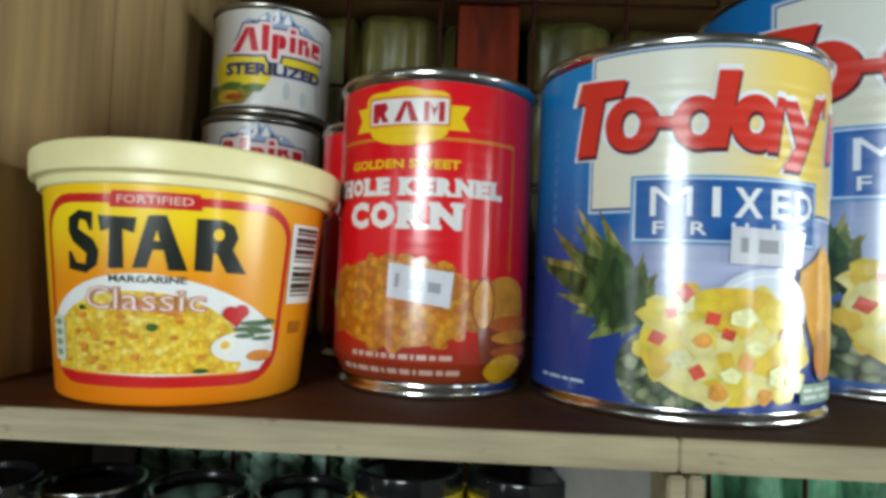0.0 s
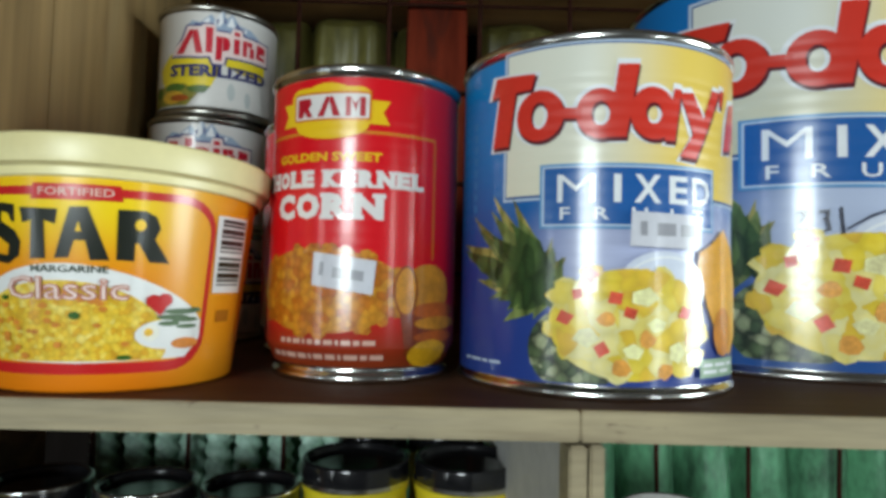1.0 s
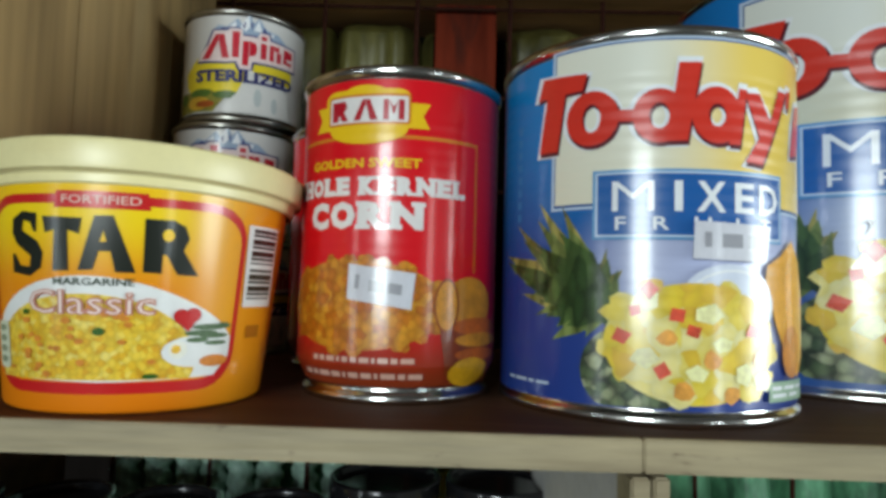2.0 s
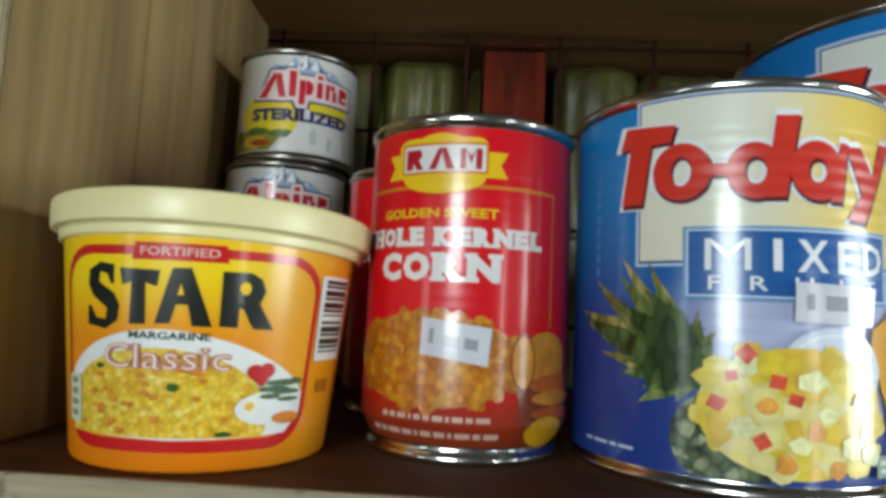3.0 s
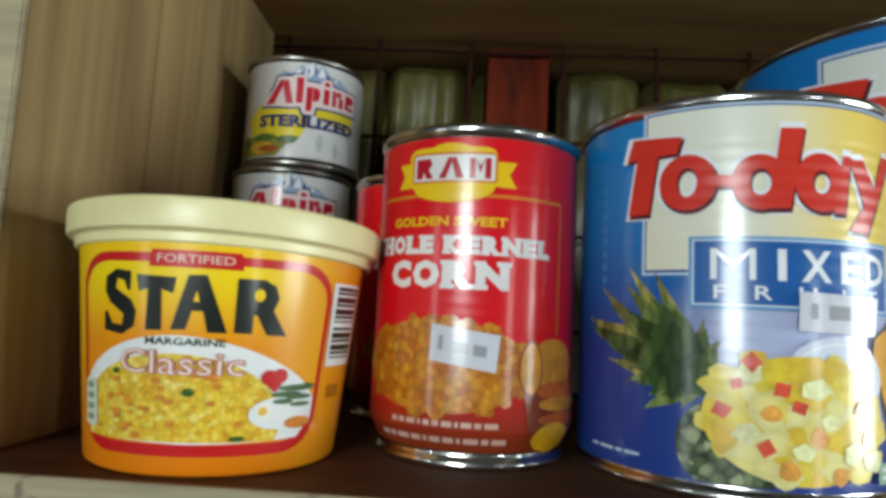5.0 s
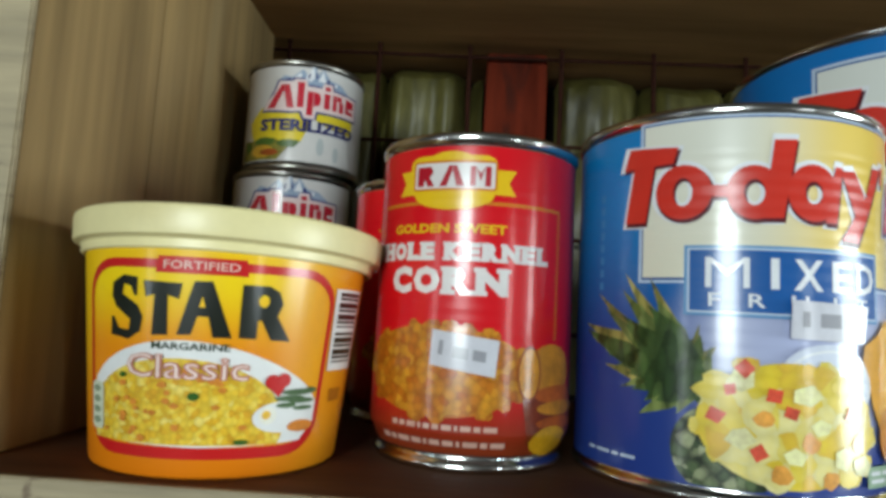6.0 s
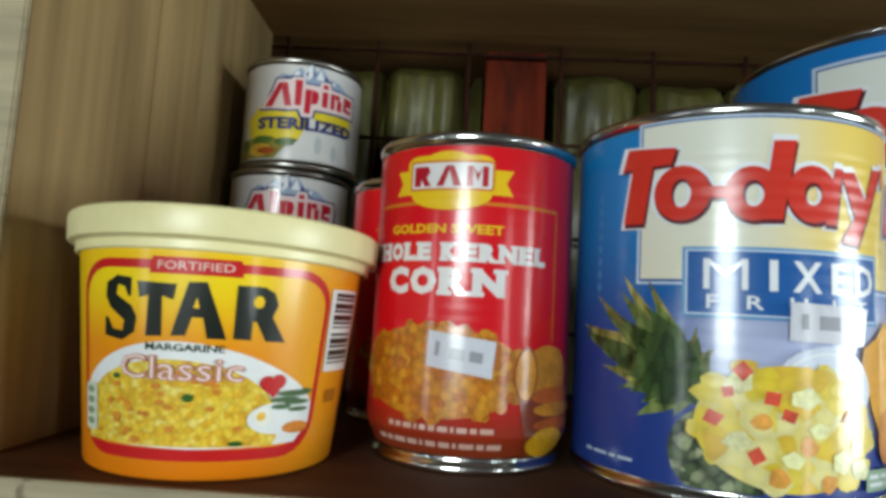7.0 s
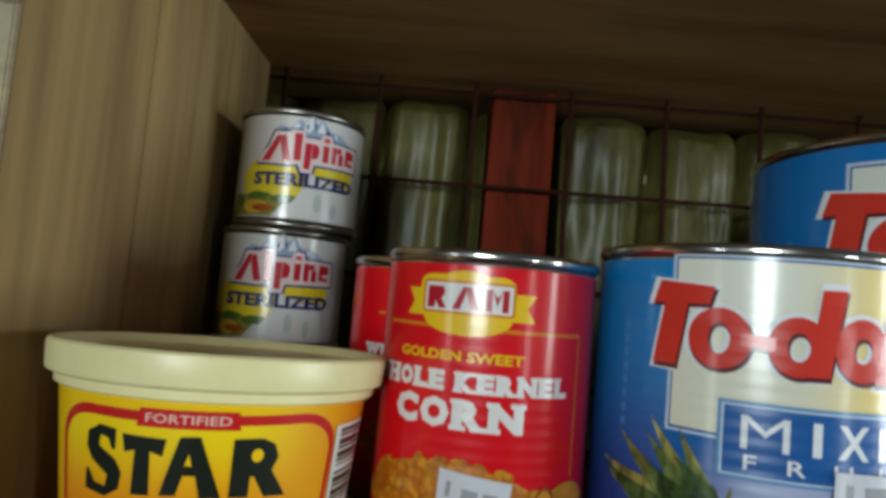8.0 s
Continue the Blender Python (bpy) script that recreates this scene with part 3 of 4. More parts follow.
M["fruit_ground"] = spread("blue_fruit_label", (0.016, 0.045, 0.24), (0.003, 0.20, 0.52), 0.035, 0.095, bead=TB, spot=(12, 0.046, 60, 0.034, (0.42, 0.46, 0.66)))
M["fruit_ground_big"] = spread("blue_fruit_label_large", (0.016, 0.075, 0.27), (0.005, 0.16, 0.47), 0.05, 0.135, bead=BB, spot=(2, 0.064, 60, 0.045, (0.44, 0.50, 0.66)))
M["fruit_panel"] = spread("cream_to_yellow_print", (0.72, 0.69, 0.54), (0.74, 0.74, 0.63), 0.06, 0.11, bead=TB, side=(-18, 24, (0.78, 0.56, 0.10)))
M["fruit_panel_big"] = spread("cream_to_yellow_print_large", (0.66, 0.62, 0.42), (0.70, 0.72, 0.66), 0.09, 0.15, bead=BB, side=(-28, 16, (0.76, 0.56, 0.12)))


for tone, k, bd in (("", 1.0, TB), ("_large", 1.45, BB)):
    picture("fruit_photo" + tone, 0.0058 * k, ((0.15, (0.74, 0.46, 0.05)), (0.38, (0.80, 0.60, 0.04)), (0.60, (0.82, 0.66, 0.12)), (0.88, (0.82, 0.74, 0.34))), 0.18, bd)
    picture("skin_photo" + tone, 0.0036 * k, ((0.2, (0.04, 0.07, 0.03)), (0.5, (0.12, 0.17, 0.07)), (0.85, (0.42, 0.45, 0.26))), 0.7, bd)
    for leaf, c0, c1 in (("leaf_dark", (0.024, 0.055, 0.014), (0.085, 0.15, 0.04)), ("leaf_green", (0.075, 0.12, 0.025), (0.22, 0.28, 0.08)), ("leaf_olive", (0.18, 0.18, 0.04), (0.46, 0.40, 0.11))):
        picture(leaf + tone, 0.0030 * k, ((0.2, c0), (0.8, c1)), 0.45, bd, (1, 1, 0.35))


def fruit_label(root, lab, rad, k, da, bead, tone):
    """The fruit can's printing; k stretches heights, da turns it round the can."""
    def A(shapes):
        return [[(a + da, z * k) for a, z in p] for p in shapes]

    def P(name, shapes, layer, material, label="", parent=lab):
        return printed(name, A(shapes), rad, layer, material, parent, label)
    I = lambda n, c, v=0.05: ink(n + tone, c, bead, v)
    pale, navy = I("pale_blue_line", (0.50, 0.60, 0.72)), I("navy_ink", (0.010, 0.075, 0.27))
    red, dark, white = I("red_ink", (0.62, 0.035, 0.02)), I("dark_red_ink", (0.10, 0.012, 0.02)), I("white_fruit_ink", (0.76, 0.78, 0.80))
    P("panel_border", rect(-50, 64.2, 64, 116.2), 1, pale)
    P("panel_border", rect(-48.8, 65.0, 64, 115.2), 2, navy)
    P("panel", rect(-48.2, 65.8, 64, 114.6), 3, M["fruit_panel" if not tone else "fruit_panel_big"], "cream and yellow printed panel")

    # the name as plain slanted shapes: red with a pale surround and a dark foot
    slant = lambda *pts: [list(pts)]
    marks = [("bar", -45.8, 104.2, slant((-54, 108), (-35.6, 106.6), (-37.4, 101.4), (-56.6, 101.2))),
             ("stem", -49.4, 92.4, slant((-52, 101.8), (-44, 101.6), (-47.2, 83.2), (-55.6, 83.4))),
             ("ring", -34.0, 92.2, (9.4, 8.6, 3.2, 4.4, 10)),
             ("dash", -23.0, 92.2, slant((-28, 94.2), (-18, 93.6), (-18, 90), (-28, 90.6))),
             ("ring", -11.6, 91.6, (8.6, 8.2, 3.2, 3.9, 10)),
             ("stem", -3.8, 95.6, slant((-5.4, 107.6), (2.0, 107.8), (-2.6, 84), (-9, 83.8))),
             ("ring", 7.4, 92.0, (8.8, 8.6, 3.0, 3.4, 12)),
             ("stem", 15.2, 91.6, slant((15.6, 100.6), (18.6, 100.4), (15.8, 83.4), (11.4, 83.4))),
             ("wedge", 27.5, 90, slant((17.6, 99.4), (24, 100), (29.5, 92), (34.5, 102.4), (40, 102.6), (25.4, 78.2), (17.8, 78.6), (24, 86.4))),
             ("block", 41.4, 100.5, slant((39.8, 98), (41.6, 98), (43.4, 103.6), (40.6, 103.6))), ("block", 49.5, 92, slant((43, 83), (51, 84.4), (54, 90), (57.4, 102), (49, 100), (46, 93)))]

    def one(m, grow, da2, dz2):
        ca, cz, sh = m[1:]
        if m[0] == "ring":
            ra, rz, ia, iz, tilt = sh
            return ring(ca + da2, cz + dz2, ra + grow, rz + grow * .8, max(.5, ia - grow * .7), max(.5, iz - grow * .6), tilt)
        out = []
        for a, z in sh[0]:
            d = math.hypot(a - ca, (z - cz) * 1.1) or 1
            out.append((a + da2 + (a - ca) / d * grow * 1.25, z + dz2 + (z - cz) / d * grow * 1.25))
        return [out]
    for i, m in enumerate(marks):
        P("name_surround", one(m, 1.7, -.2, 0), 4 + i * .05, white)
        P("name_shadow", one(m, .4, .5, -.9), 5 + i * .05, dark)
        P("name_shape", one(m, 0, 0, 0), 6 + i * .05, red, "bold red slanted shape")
    P("title_box", rect(-33.2, 54.6, 35.2, 75.6), 7, I("mid_blue_line", (0.10, 0.28, 0.52)))
    P("title_border", rect(-32.2, 55.4, 34.2, 74.8), 8, pale)
    P("title_panel", rect(-31.4, 56.0, 33.4, 74.2), 9, I("title_blue", (0.012, 0.10, 0.34)), "dark blue title panel")
    for ch, a0, a1, heavy in (("M", -26.5, -13.2, -0.004), ("I", -6.9, -4.3, 0.0), ("X", 0.2, 10.0, 0.026), ("E", 13.2, 20.8, 0.026), ("D", 23.0, 32.2, 0.026)):
        P("lettering", words(ch, a0, 63.0, a1, 72.0, heavy), 10, white)
    P("lettering", words("F   R   U   I   T", -25.5, 57.4, 28.5, 61.4, 0.012), 10, white)
    # fruit picture
    rng = random.Random(11)
    leaf_mats = [I("leaf_dark", (0.034, 0.075, 0.018), .4), I("leaf_green", (0.12, 0.18, 0.042), .4), I("leaf_olive", (0.32, 0.28, 0.055), .4)]
    groups = [[], [], []]
    # the crown fans out from its foot to these tips: degrees, millimetres, share of the width
    tips = ((-58, 67.5, 1.0), (-47, 66, 1.0), (-68, 62.5, 1.1), (-53, 60, .9), (-62, 56, 1.0), (-79, 49.5, 1.1), (-71, 44, 1.0), (-66, 38, .8), (-58, 31.5, .9), (-49, 25, .9), (-38, 23.5, .8), (-24, 47, .6), (-29, 51, .7), (-40, 54, .9))
    for i in range(84):
        ta, tz, wide = tips[i % len(tips)]
        near = 1.0 if i < len(tips) else rng.uniform(.45, .92)
        ba, bz = -31 + rng.uniform(-5, 4), 35 + rng.uniform(-5, 5)
        ta, tz = ba + (ta + rng.uniform(-3, 3) - ba) * near, bz + (tz + rng.uniform(-2, 2) - bz) * near
        d = math.hypot((ta - ba) * .887, tz - bz)
        na, nz = -(tz - bz) / d * 2.9 * wide / .887, (ta - ba) * .887 / d * 2.9 * wide
        ma, mz = ba + (ta - ba) * .45, bz + (tz - bz) * .45 + 1.2
        pick = (1, 2, 2) if near == 1.0 else (1, 1, 2, 0) if near > .7 else (0, 0, 0, 1)
        groups[rng.choice(pick)].append([(ba - na * .5, bz - nz * .5), (ma - na, mz - nz), (ta, tz), (ma + na, mz + nz), (ba + na * .5, bz + nz * .5)])
    groups = [groups[2], groups[1], groups[0]]
    leaf_mats = leaf_mats[::-1]
    for layer, g in enumerate(groups):
        tagged(P("pineapple_crown", g, 4 + layer * 2, leaf_mats[layer]), kind="stuff")
    P("pineapple_skin", [[(a, max(z, 5.6)) for a, z in oval(-20, 16, 17, 13.5, 30, -25)[0]]], 9, M["skin_photo" + tone], "printed pineapple with green leaves")
    P("peach_slice", quad((42.5, 56.5), (50, 50), (56, 38), (56, 20), (48, 14), (38, 20), (31, 31), (26, 44), (27, 48), (34, 51)), 9, I("peach", (0.72, 0.34, 0.03), .2))
    P("peach_slice", oval(42, 22, 7, 8, 22), 10, I("peach_dark", (0.55, 0.20, 0.02), .3))
    # whitish oval with a white outline, upper right of the fruit pieces
    P("glass_bowl", oval(12, 37, 17, 11, 30, -14), 9, I("pale_oval_tint", (0.60, 0.64, 0.74), .08))
    P("bowl_rim", ring(13, 36, 16.5, 10.4, 15.6, 9.6, -14), 9.5, white)
    salad = M["fruit_photo" + tone]
    P("fruit_salad", oval(0, 24.5, 29, 17.6, 40, -12), 11, salad, "printed bowl of mixed fruit pieces")
    border = lambda a, z: .80 < (a / 29) ** 2 + ((z - 24.5 + a * .08) / 17.6) ** 2 < 1.02 and z > 8
    tagged(P("fruit_print", scatter(rng, 26, (border, (-32, 32, 8, 45)), (3.6, 2.4), sides=9), 12, salad), kind="stuff")
    bowl = lambda a, z: ((a - 0) / 26.5) ** 2 + ((z - 25 + a * .1) / 16.5) ** 2 < 1
    box = (bowl, (-28, 28, 8.5, 43))
    bits = (("cherry_piece", "cherry", (0.66, 0.08, 0.04), 4, (3.2, 2.7), ((-23.5, 26.2), (-1.0, 28.2), (-14.6, 40.0), (-10.8, 16.6), (19.8, 28.4), (-19, 34), (-6, 32.6))),
            ("papaya_piece", "papaya", (0.74, 0.33, 0.06), 8, (3.6, 3.4), ((-4, 11.2), (12, 10.2), (22.5, 20), (-9, 26), (5, 20))),
            ("coconut_piece", "coconut", (0.82, 0.72, 0.36), 5, (4.0, 3.0), ((-15.5, 36), (-16, 20.5), (4, 33), (8.5, 24.5), (0, 16), (16, 16), (24, 14))))
    for n, (kind, tint, colour, sides, (sa, sz), spots) in enumerate(bits):
        piece_ink = I(tint, colour, .4)
        for a, z in spots:
            w, g = rng.uniform(0, 3), rng.uniform(.8, 1.2)
            P(kind, [[(a + sa * g * math.cos(w + q * 2 * math.pi / sides) * rng.uniform(.75, 1.2), z + sz * g * math.sin(w + q * 2 * math.pi / sides) * rng.uniform(.75, 1.2)) for q in range(sides)]], 13 + (n + 2) % 3, piece_ink)
    P("side_note", rect(27, 7.5, 50, 13.5), 12, I("note_green", (0.30, 0.44, 0.30)))
    P("side_note_print", bars(28.5, 48, 11, 1.2, (5, 7, 4)) + bars(28.5, 45, 8.8, 1.2, (6, 5)), 13, white)
    P("small_print", bars(-74, -50, 9.2, .9, (4, 7, 3, 6)), 2, pale)
    P("side_print", sum([rect(-69.5, 62 + i * 4.3, -67.2, 64.6 + i * 4.3) for i in range(8)], []), 2, I("faint_blue", (0.05, 0.24, 0.5)))


def fruit_can(x, y, r, h, k, da, label, big=False):
    root = tagged(new("fruit_can"), label, "can", "blue fruit cans")
    root.matrix_world = pose(x, y, 0)
    can_body(root, r, h)
    rad = lambda z: r
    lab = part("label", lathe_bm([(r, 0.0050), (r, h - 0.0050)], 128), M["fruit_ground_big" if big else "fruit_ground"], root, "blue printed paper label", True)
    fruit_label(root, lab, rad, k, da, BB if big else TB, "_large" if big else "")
    if big:
        pen = ink("pen_black", (0.03, 0.03, 0.05))
        printed("pen_writing", quad((-27.4, 67.0), (-25.6, 68.8), (-24, 68.2), (-24.4, 66.4), (-25.8, 63.4), (-26.2, 63.8), (-25.2, 66.4), (-25.8, 67.6)) + quad((-26.8, 60.2), (-24.0, 60.8), (-24.0, 61.6), (-26.8, 61.0)) + quad((-21.2, 68.2), (-18.6, 68.6), (-18.8, 65), (-18.2, 60.4), (-20.4, 59.4), (-20.4, 60.2), (-19.2, 61), (-19.6, 64.4), (-20.6, 64.8), (-19.6, 65.4), (-19.4, 67.4), (-21.2, 67.4)) + quad((-16.1, 69.6), (-15.4, 69.6), (-14.8, 59), (-15.5, 59)) + quad((-14.4, 60.4), (-14.2, 61.4), (-8, 66.6), (-3, 69.2), (-3, 68.4), (-8, 65.6)), rad, 20, pen, root, "handwritten black pen strokes")
    else:
        sticker(root, [(-1.5, 49.2), (24.6, 48.6), (26.8, 59.4), (-1.0, 60.2)], rad, 20, rect(2.2, 52.6, 4.4, 57) + rect(8, 52.6, 15, 56.6) + rect(17, 52.6, 23, 56.4))
    return root


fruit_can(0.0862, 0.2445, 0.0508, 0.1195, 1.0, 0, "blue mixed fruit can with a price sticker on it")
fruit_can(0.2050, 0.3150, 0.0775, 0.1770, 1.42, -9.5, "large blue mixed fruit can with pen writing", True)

M["milk_ground"] = spread("white_milk_label", (0.58, 0.57, 0.55), (0.61, 0.60, 0.58), 0.0, 0.06, rough=0.4)


def milk_can(x, y, z, turn, label):
    r, h = 0.0335, 0.0627
    root = tagged(new("milk_can"), label, "can", "stacked milk cans")
    root.matrix_world = pose(x, y, z, 0, 0, turn)
    can_body(root, r, h, 0, "dull_tin")
    rad = lambda zz: r
    lab = part("label", lathe_bm([(r, 0.0046), (r, h - 0.0044)]), M["milk_ground"], root, "white printed paper label", True)
    red, rim, line = ink("milk_red", (0.50, 0.012, 0.03)), ink("milk_pink", (0.74, 0.60, 0.58)), ink("milk_navy", (0.03, 0.035, 0.16))
    yel, blue, grey = ink("milk_yellow", (0.74, 0.58, 0.02)), ink("milk_blue", (0.020, 0.022, 0.12)), ink("milk_ice", (0.28, 0.36, 0.48))
    printed("yellow_field", quad((-46, 27), (-43, 20), (-38, 16), (20, 12), (24, 22), (28, 26), (66, 24), (66, 35), (-30, 35)), rad, 1, yel, lab)
    printed("meadow", quad((-58, 5.2), (-10, 5.2), (2, 13), (-14, 17.5), (-34, 16.5), (-54, 17)), rad, 2, ink("milk_olive", (0.22, 0.20, 0.03), None, .5), lab)
    printed("foliage", oval(-24, 15.5, 12, 2.4, 18, 8) + oval(2, 14.5, 13, 2.2, 18, 14) + oval(-46, 13, 6, 3, 16, 30), rad, 3, ink("milk_leaf", (0.07, 0.14, 0.02), None, .3), lab)
    printed("fruit", oval(-26, 10, 13, 3.6, 20, 5), rad, 4, ink("milk_peach", (0.62, 0.36, 0.03), None, .3), lab)
    printed("fruit", oval(-18, 9.4, 10, 1.9, 20, 6), rad, 5, ink("milk_rust", (0.34, 0.07, 0.01), None, .3), lab)
    printed("milk_splash", quad((-4, 5.2), (64, 5.2), (60, 20), (38, 25), (22, 29), (12, 16)), rad, 5, ink("milk_white", (0.64, 0.63, 0.61)), lab)
    printed("splash_shade", oval(30, 14, 3.5, 5, 16, 20) + oval(46, 11, 3, 4.4, 16, -10), rad, 6, ink("milk_shade", (0.46, 0.50, 0.50)), lab)
    printed("mountain", quad((-16, 49), (-8, 53), (0, 52), (10, 57), (14, 53.6), (20, 60.6), (24, 55), (29, 58.4), (36, 53), (48, 52), (60, 47), (20, 45)), rad, 1, grey, lab)
    printed("snow", quad((12, 52), (19.6, 59.6), (21, 52.6), (17, 50)) + quad((24, 51), (28.6, 57.4), (32, 51)) + quad((0, 51), (8, 55), (9, 50)) + quad((38, 51.4), (44, 51.6), (42, 49)), rad, 2, ink("milk_snow", (0.74, 0.76, 0.78)), lab)
    printed("crag", quad((14.2, 53), (17, 55.6), (16, 51)) + quad((21.4, 54), (23, 56), (23.4, 51)) + quad((32.4, 52), (34, 54), (37, 50)) + quad((-6, 51), (-1, 51.6), (-2, 49)), rad, 2.5, line, lab)
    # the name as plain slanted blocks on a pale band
    # (shape, layer step): wedge, tall stem, hung stem with a block, short stems
    blocks = [[(-23, 34), (-15, 34), (-7, 44), (-5.6, 47.6), (-9.6, 47.6)], [(-6.6, 44), (-3, 34.4), (3.6, 34.4), (-1.6, 47.6), (-5.4, 47.6)], [(6, 35), (12, 35), (12.4, 49.4), (5.6, 49.4)],
              [(15, 31), (20.4, 31), (20.8, 44.6), (15, 44.6)], [(21.2, 36.4), (26.6, 37.4), (28, 41), (26.6, 44), (21.2, 44.8)], [(31, 36), (36.6, 36), (36.8, 44.8), (31, 44.8)], [(31.4, 46.4), (36.6, 46.4), (36.6, 48.8), (31.4, 48.8)],
              [(39.4, 36), (44, 36), (44, 45), (39.4, 45)], [(44.4, 42), (49.4, 42), (49.4, 45), (44.4, 45)], [(46.6, 36), (51.6, 36), (51.6, 41.8), (46.6, 41.8)], [(54, 36.8), (64.5, 36.4), (64.5, 38.4), (58, 38.6), (58, 40), (65, 40.4), (65, 44.4), (54.6, 45.2)]]
    base = [(-28, 33.2), (1, 32.4), (10, 33), (13, 29), (22.6, 29), (24, 33.6), (40, 33.8), (69, 34), (69, 46.4), (40, 47), (38.6, 50.4), (30, 50.4), (28, 47.4), (15, 47.4), (14, 51), (3.6, 51), (1, 49.6), (-12, 49.6), (-17, 42), (-24, 38)]
    printed("name_line", [[(a + (1.6 if a > 20 else -1.6), z + (.9 if z > 40 else -1.1)) for a, z in base]], rad, 3, line, lab)
    printed("name_surround", [base], rad, 4, rim, lab)
    printed("name_mark", blocks, rad, 5, red, lab, "bold red slanted blocks")
    printed("lettering", words("STERILIZED", -29, 21.4, 66, 28.2, 0.045), rad, 7, blue, lab)
    return root


milk_can(-0.1105, 0.3765, 0.0, 30, "small white milk can at the bottom of a stack")
milk_can(-0.1115, 0.3770, 0.0627, -8, "small white milk can in the middle of a stack")
milk_can(-0.1075, 0.3770, 0.1254, 0, "small white milk can on top of a stack")

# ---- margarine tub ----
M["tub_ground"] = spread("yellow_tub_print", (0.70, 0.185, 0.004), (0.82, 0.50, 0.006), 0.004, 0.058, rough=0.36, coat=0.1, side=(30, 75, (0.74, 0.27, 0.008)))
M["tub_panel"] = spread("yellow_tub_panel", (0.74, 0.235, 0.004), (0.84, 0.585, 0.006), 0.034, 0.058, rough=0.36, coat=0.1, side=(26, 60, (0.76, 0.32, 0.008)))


def margarine_tub(x, y):
    root = tagged(new("margarine_tub"), "yellow margarine tub with a cream plastic lid", "tub")
    root.location = (x, y, 0)
    rad = lambda z: 0.0392 + (z - 0.002) / 0.066 * 0.0072
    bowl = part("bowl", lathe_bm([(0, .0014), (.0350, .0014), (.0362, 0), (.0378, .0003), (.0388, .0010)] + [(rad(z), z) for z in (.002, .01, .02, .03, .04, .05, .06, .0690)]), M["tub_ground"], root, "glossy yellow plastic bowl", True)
    lid = part("lid", lathe_bm([(.0466, .0655), (.0474, .0655), (.0480, .0660), (.0482, .0682), (.0487, .0687), (.0500, .0690), (.0506, .0694), (.0508, .0702), (.0513, .0762), (.0511, .0774), (.0503, .0781), (.0492, .0780), (.0484, .0770), (.0476, .0750), (.0462, .0744), (0, .0742)], 128), M["lid_cream"], root, "cream plastic snap-on lid", True)
    lid.matrix_basis = pose(0, -0.002, -0.0026, -2.6, 0, 0)
    red = ink("tub_red", (0.52, 0.012, 0.012))
    black, white = ink("tub_black", (0.010, 0.013, 0.008)), ink("tub_white", (0.74, 0.74, 0.72))
    printed("red_frame", outline(rounded(-43, 6.2, 63.5, 62.0, 17, 11), rounded(-40.5, 9.6, 61, 59.4, 15, 9)), rad, 2, red, bowl)
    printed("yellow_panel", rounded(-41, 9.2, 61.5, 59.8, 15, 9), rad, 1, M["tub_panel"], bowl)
    printed("red_tab", quad((-7.5, 58.2), (25, 58.2), (24, 62.9), (-6.5, 62.9)), rad, 3, red, bowl)
    printed("lettering", words("FORTIFIED", -4.5, 59.4, 22, 61.8, 0.01), rad, 4, ink("tub_pink", (0.72, 0.48, 0.40)), bowl)
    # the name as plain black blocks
    for pts in ([(-27.4, 40.0), (-18.4, 39.0), (-13.2, 41.4), (-12.2, 45.6), (-14.6, 48.8), (-21.6, 51.8), (-20.8, 54.6), (-17.6, 54.0), (-16.0, 51.4), (-14.8, 51.4), (-14.6, 56.6), (-21, 57.2), (-26.4, 55.0), (-27.0, 51), (-24.6, 48), (-17.6, 44.6), (-18.4, 41.6), (-23.2, 42.0), (-25.8, 45.2), (-27.2, 45.2)],
                [(-8.4, 40.6), (-2.2, 40.8), (-2.6, 52), (1.6, 51), (2.6, 55.4), (-12.2, 55.8), (-11.2, 51.2), (-7.6, 52)],
                [(1.2, 41), (6.4, 41.2), (8.4, 46.4), (12.4, 46.4), (14.2, 40.6), (21, 40.6), (13, 56.4), (6.8, 56.2)],
                [(23.4, 40.8), (29.8, 40.6), (29.8, 46), (31.2, 46), (35.4, 40.4), (43.2, 40.2), (37, 47.4), (38.8, 51), (37, 54.4), (33, 56), (23.4, 56)]):
        printed("name_block", [pts], rad, 3, black, bowl, "heavy black block shape")
    for cut in (quad((8.8, 49), (11, 49), (9.9, 52)), oval(31.4, 51.6, 2.0, 1.8, 12)):
        printed("name_cut", cut, rad, 4, M["tub_panel"], bowl)
    arch = [(-40.5, 16)] + [(-41 + 101.5 * i / 24, 22 + 17.5 * math.sin(math.pi * (i / 24) ** 0.85) ** .7) for i in range(25)] + [(60.5, 16), (54, 10.4), (10, 9.6), (-32, 10.4)]
    printed("white_arch", [arch], rad, 3, white, bowl)
    printed("lettering", words("MARGARINE", -8, 36.8, 21, 38.9, 0.015), rad, 5, ink("tub_green_black", (0.02, 0.04, 0.015)), bowl)
    rng = random.Random(3)
    dish = lambda a, z: ((a - 5) / 37) ** 2 + ((z - 15) / 16) ** 2 < 1 and z > 10.3
    printed("rice_picture", [[(a, max(z, 10.2)) for a, z in oval(3, 15, 42, 19.5, 44)[0]]], rad, 4, picture("rice_photo", 0.0019, ((0.15, (0.66, 0.34, 0.02)), (0.4, (0.76, 0.48, 0.03)), (0.7, (0.80, 0.57, 0.06)), (0.9, (0.82, 0.66, 0.17))), 0.2), bowl, "printed heap of yellow rice")
    box = (dish, (-33, 43, 10.5, 31))
    tagged(printed("rice_print", scatter(rng, 26, box, (1.7, .9), sides=6), rad, 7, ink("rice_orange", (0.60, 0.22, 0.03), None, .3), bowl), kind="stuff")
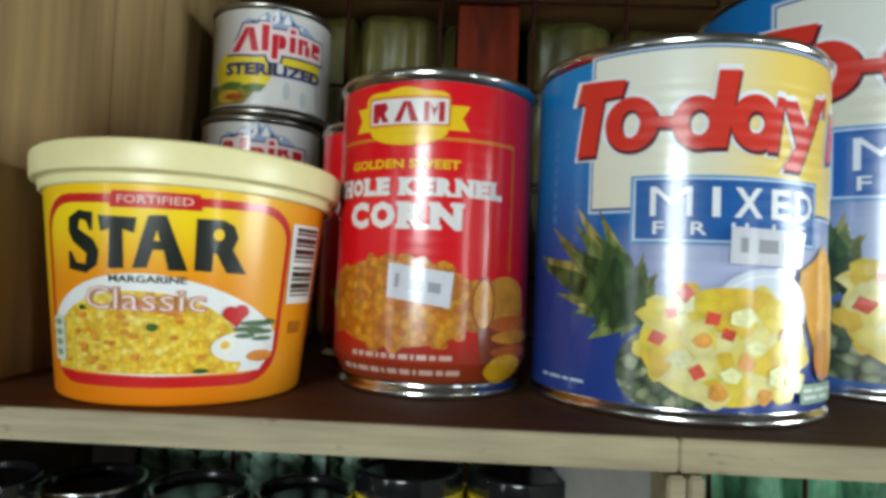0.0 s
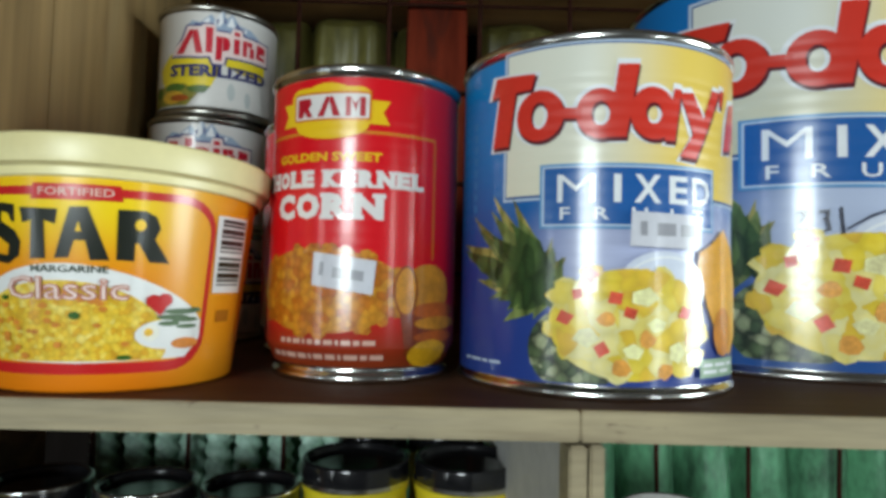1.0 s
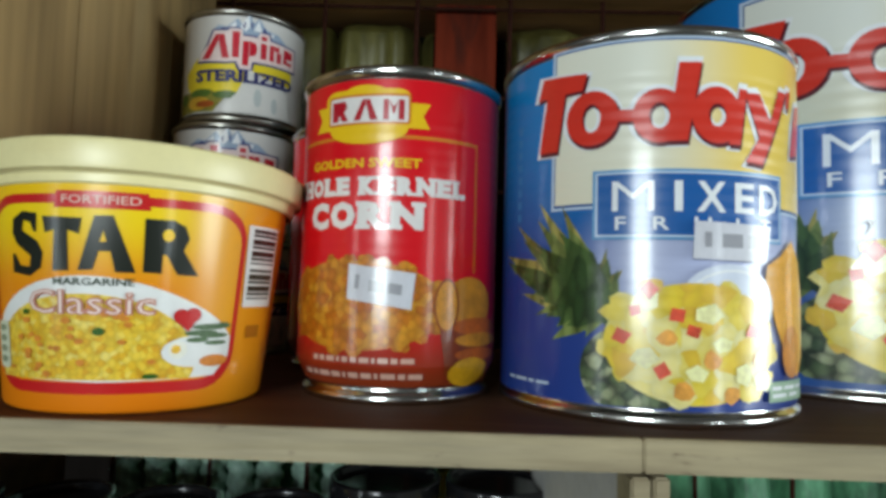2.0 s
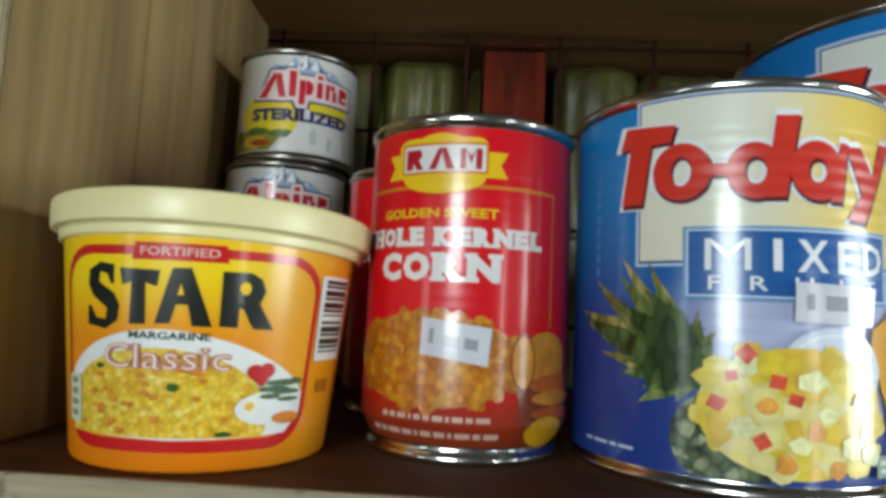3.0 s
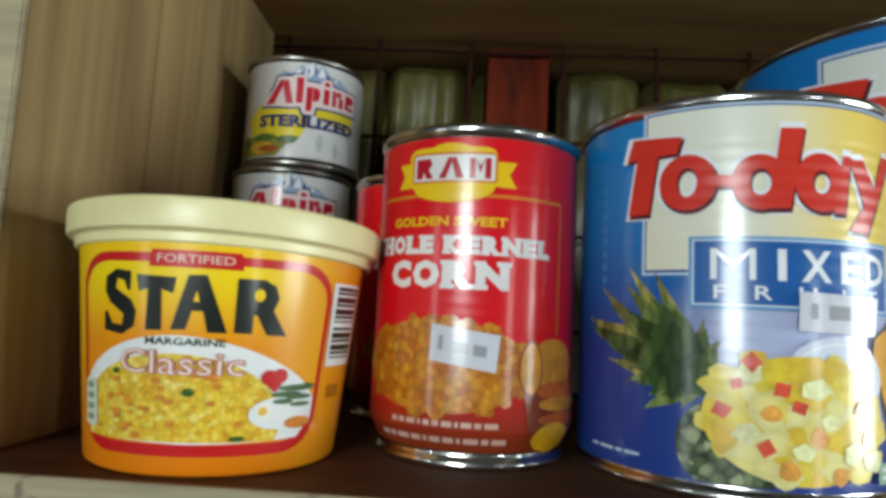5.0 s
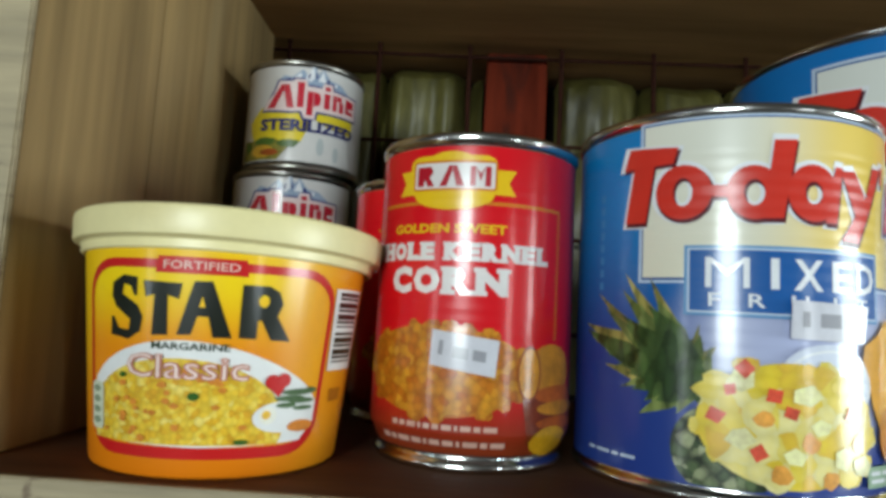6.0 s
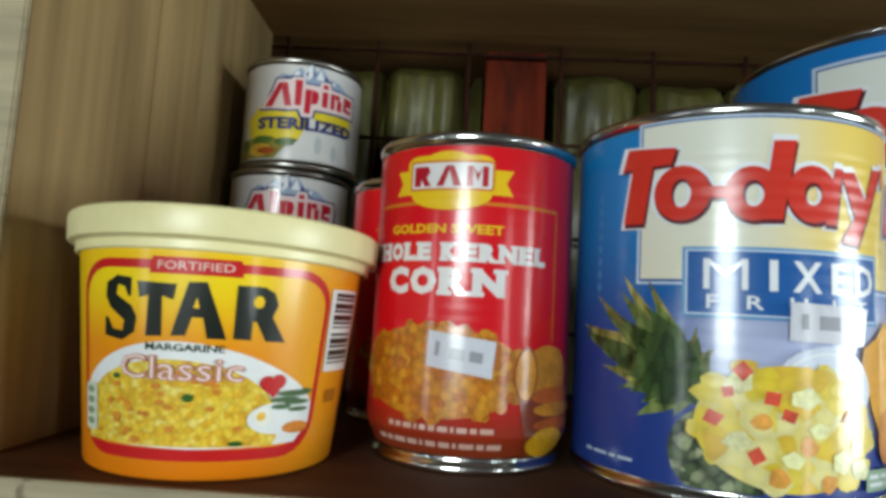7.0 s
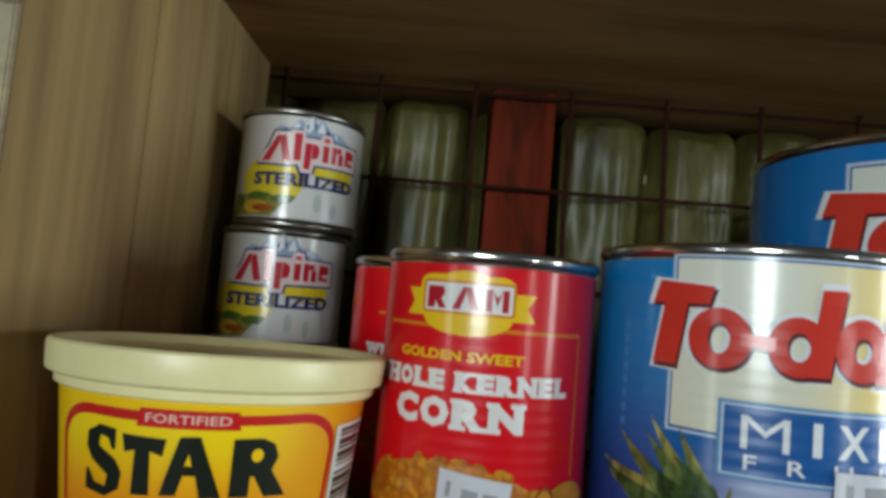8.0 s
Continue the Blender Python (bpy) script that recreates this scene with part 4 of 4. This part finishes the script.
    printed("herb_print", oval(9, 24, 2.2, 1.2, 12, 20) + oval(-20, 29, 1.6, .8, 12) + oval(28, 11.2, 3, .8, 12), rad, 8, ink("herb", (0.03, 0.10, 0.01)), bowl)
    printed("lettering", words("Classic", -18.2, 28.6, 28.6, 35.6, 0.035), rad, 8, ink("tub_rose", (0.50, 0.20, 0.14)), bowl)
    printed("lettering", words("Classic", -17.6, 28.9, 28.0, 35.3, -0.012), rad, 9, ink("tub_blush", (0.78, 0.62, 0.56)), bowl)
    printed("heart", oval(38.0, 28.4, 3.0, 2.1, 18, 20) + oval(42.6, 28.8, 3.0, 2.1, 18, -20) + quad((35.8, 27.2), (41, 24.0), (45, 28.2), (41, 28.2)), rad, 8, red, bowl)
    printed("side_plate", oval(44, 18, 12.5, 4.6, 26, -8), rad, 7, white, bowl)
    leaves = ink("tub_leaf", (0.07, 0.13, 0.05), None, .4)
    for i, (ca, cz, ra, rz, tilt) in enumerate(((50, 25.2, 7.5, .9, 16), (46.5, 23.4, 7, .9, 12), (52, 22.6, 6.4, .8, 10), (45, 21.4, 4.6, .8, -8), (53, 20.4, 5, .7, 6), (56, 25.6, 3.2, .9, 38))):
        printed("salad_leaf", oval(ca, cz, ra, rz, 16, tilt), rad, 8.6 + i * .1, leaves, bowl)
    printed("carrot", oval(53, 15.0, 6.5, 1.8, 16, 6), rad, 9, ink("tub_carrot", (0.66, 0.22, 0.03), None, .3), bowl)
    printed("egg", oval(37.5, 18.6, 3.6, 2.6, 16, 12), rad, 9, ink("tub_egg_white", (0.78, 0.76, 0.66), None, .1), bowl)
    printed("egg_yolk", oval(36.8, 18.8, 1.8, 1.3, 14), rad, 9.6, ink("tub_egg", (0.76, 0.45, 0.05), None, .3), bowl)
    printed("note_box", rounded(-40, 12.5, -31.5, 26, 2, 1.5), rad, 6, ink("note_pale", (0.58, 0.62, 0.46)), bowl)
    printed("note_print", sum([oval(-36, 15 + i * 3, 2.6, 1.0, 12) for i in range(4)], []), rad, 7, ink("note_grey", (0.22, 0.28, 0.18)), bowl)
    printed("code_panel", quad((65.5, 31), (88, 31), (86, 57), (64, 57)), rad, 3, white, bowl)
    printed("code_print", sum([rect(67, 33.5 + i * 1.25, 85, 33.5 + i * 1.25 + (.55 + .35 * (i * 7 % 3))) for i in range(18) if i != 8], []), rad, 4, black, bowl)
    printed("small_print", rect(70, 21, 80, 25), rad, 3, ink("tub_rust", (0.40, 0.14, 0.01)), bowl)
    return root


margarine_tub(-0.0895, 0.2290)


# ---- the shelf below: jars and cans with black lids ----
def black_lid_bm(r, z, h):
    rim = [(r - .0016 + .0016 * math.cos(w * math.pi / 8), z + h - .0016 + .0016 * math.sin(w * math.pi / 8)) for w in range(9)]
    return lathe_bm([(r - .0015, z - .002), (r - .0003, z - .002), (r, z), (r, z + h * .3)] + rim + [(r - .0040, z + h - .0036), (r - .0075, z + h - .0040), (0, z + h - .0034)], 64)


def jar(x, y, r, top, fill, label, name="preserve_jar", cap=0.012):
    root = tagged(new(name), label, "jar", "black-lidded jars")
    root.location = (x, y, -0.30)
    h = top + 0.30 - cap
    part("glass", lathe_bm([(0, .002), (r - .005, 0), (r - .001, .003), (r, .008), (r, h - .014), (r - .002, h - .006), (r - .004, h - .002), (r - .004, h)], 64), fill, root, "", True)
    lid = part("lid", black_lid_bm(r - .001, h, cap), M["black"], root, "glossy black screw lid", True)
    part("lid_rim", lathe_bm([(r - .0020 + .0013 * math.cos(w * math.pi / 6), h + cap - .0009 + .0013 * math.sin(w * math.pi / 6)) for w in range(-2, 8)], 64), M["tin"], lid, "thin silver lid rim", True)
    part("lid_ring", lathe_bm([(r - .0022, h - .003), (r - .0002, h - .003), (r + .0002, h - .0018), (r - .0022, h - .0012)], 64), M["tin"], lid, "", True)
    return root


jar(-0.1770, 0.335, 0.0262, -0.0695, M["pickle"], "dark preserve jar with a black lid")
jar(-0.1215, 0.335, 0.0262, -0.0705, M["jar_cream"], "pale spread jar with a black lid")
jar(-0.0675, 0.335, 0.0262, -0.0710, M["pickle"], "dark spread jar with a black lid")
M["yellow_tin"] = mat("yellow_printed_tin", (0.62, 0.50, 0.02), 0.3, vary=0.1, scale=60, coat=0.3)


def stacked_tin(x, y, r, label):
    root = tagged(new("yellow_tin"), label, "can", "yellow tins")
    root.location = (x, y, -0.30)
    h = 0.2300
    part("body", lathe_bm([(0, .002), (r - .003, 0), (r, .001), (r, .004), (r - .001, .005), (r - .001, h - .005), (r, h - .004), (r, h)], 64), M["yellow_tin"], root, "", True)
    part("rim", lathe_bm([(r, h - .001), (r + .0008, h), (r + .0008, h + .002), (r - .001, h + .003)], 64), M["tin"], root, "", True)
    lid = part("lid", black_lid_bm(r + .0004, h + .003, .0090), M["black"], root, "glossy black plastic lid", True)
    return root


for tx, ty in ((-0.0140, 0.345), (0.0460, 0.345), (-0.0100, 0.4045), (0.0340, 0.4060)):
    stacked_tin(tx, ty, 0.0285 if ty < .4 else 0.0215, "yellow tin with a black plastic lid")
stacked_tin(-0.2100, 0.300, 0.0240, "yellow tin with a black lid beside jars")
white_jar = jar(0.158, 0.345, 0.028, -0.0845, M["jar_cream"], "pale jar with a whitish lid", "white_jar")
white_jar.children[1].data.materials[0] = M["divider"]
white_jar.children[1]["label"] = "whitish plain lid"

# ---- unseen room added around the camera, so the cans reflect dark walls instead of sky ----
RX, RY0, RY1, RZ0, RZ1 = 3.0, -2.5, 1.2, -1.35, 1.35
structure("floor", box_bm(-RX, RY0, RZ0 - .1, RX, RY1, RZ0), M["concrete"], "unseen grey cement floor added to shut out sky light", "floor")
structure("ceiling", box_bm(-RX, RY0, RZ1, RX, RY1, RZ1 + .1), M["plaster"], "unseen dull ceiling added to shut out sky light", "ceiling")
structure("wall_left", box_bm(-RX - .1, RY0 - .1, RZ0 - .1, -RX, RY1 + .1, RZ1 + .1), M["plaster"], "unseen dull side wall added to shut out sky light", "wall")
right = tagged(new("wall_right"), "unseen added plaster wall with a wide window opening", "wall", kind="structure")
for y0, y1, z0, z1 in ((RY0 - .1, WIDE[0], RZ0, RZ1), (WIDE[1], RY1 + .1, RZ0, RZ1), (WIDE[0], WIDE[1], RZ0, WIDE[2]), (WIDE[0], WIDE[1], WIDE[3], RZ1)):
    part("wall_piece", box_bm(RX, y0, z0, RX + .1, y1, z1), M["plaster"], right)
for y in (WIDE[0] + .01, WIDE[1] - .01):
    part("window_jamb", box_bm(RX - .015, y - .01, WIDE[2], RX + .09, y + .01, WIDE[3]), M["frame"], right)
structure("wall_back", box_bm(-RX, RY1, RZ0 - .1, RX, RY1 + .1, RZ1 + .1), M["plaster"], "unseen added plaster wall behind the shelves", "wall")
rear = tagged(new("wall_rear"), "unseen added plaster wall with window openings", "wall", kind="structure")
x = -RX
for ox, ow, z0, z1, watts in OPENINGS:
    part("wall_piece", box_bm(x, RY0 - .1, RZ0, ox - ow / 2, RY0, RZ1), M["plaster"], rear)
    part("wall_piece", box_bm(ox - ow / 2, RY0 - .1, RZ0, ox + ow / 2, RY0, z0), M["plaster"], rear)
    part("wall_piece", box_bm(ox - ow / 2, RY0 - .1, z1, ox + ow / 2, RY0, RZ1), M["plaster"], rear)
    for s in (-1, 1):
        part("window_jamb", box_bm(ox + s * (ow / 2 - .01) - .01, RY0 - .09, z0, ox + s * (ow / 2 - .01) + .01, RY0 + .015, z1), M["frame"], rear)
    x = ox + ow / 2
part("wall_piece", box_bm(x, RY0 - .1, RZ0, RX, RY0, RZ1), M["plaster"], rear)
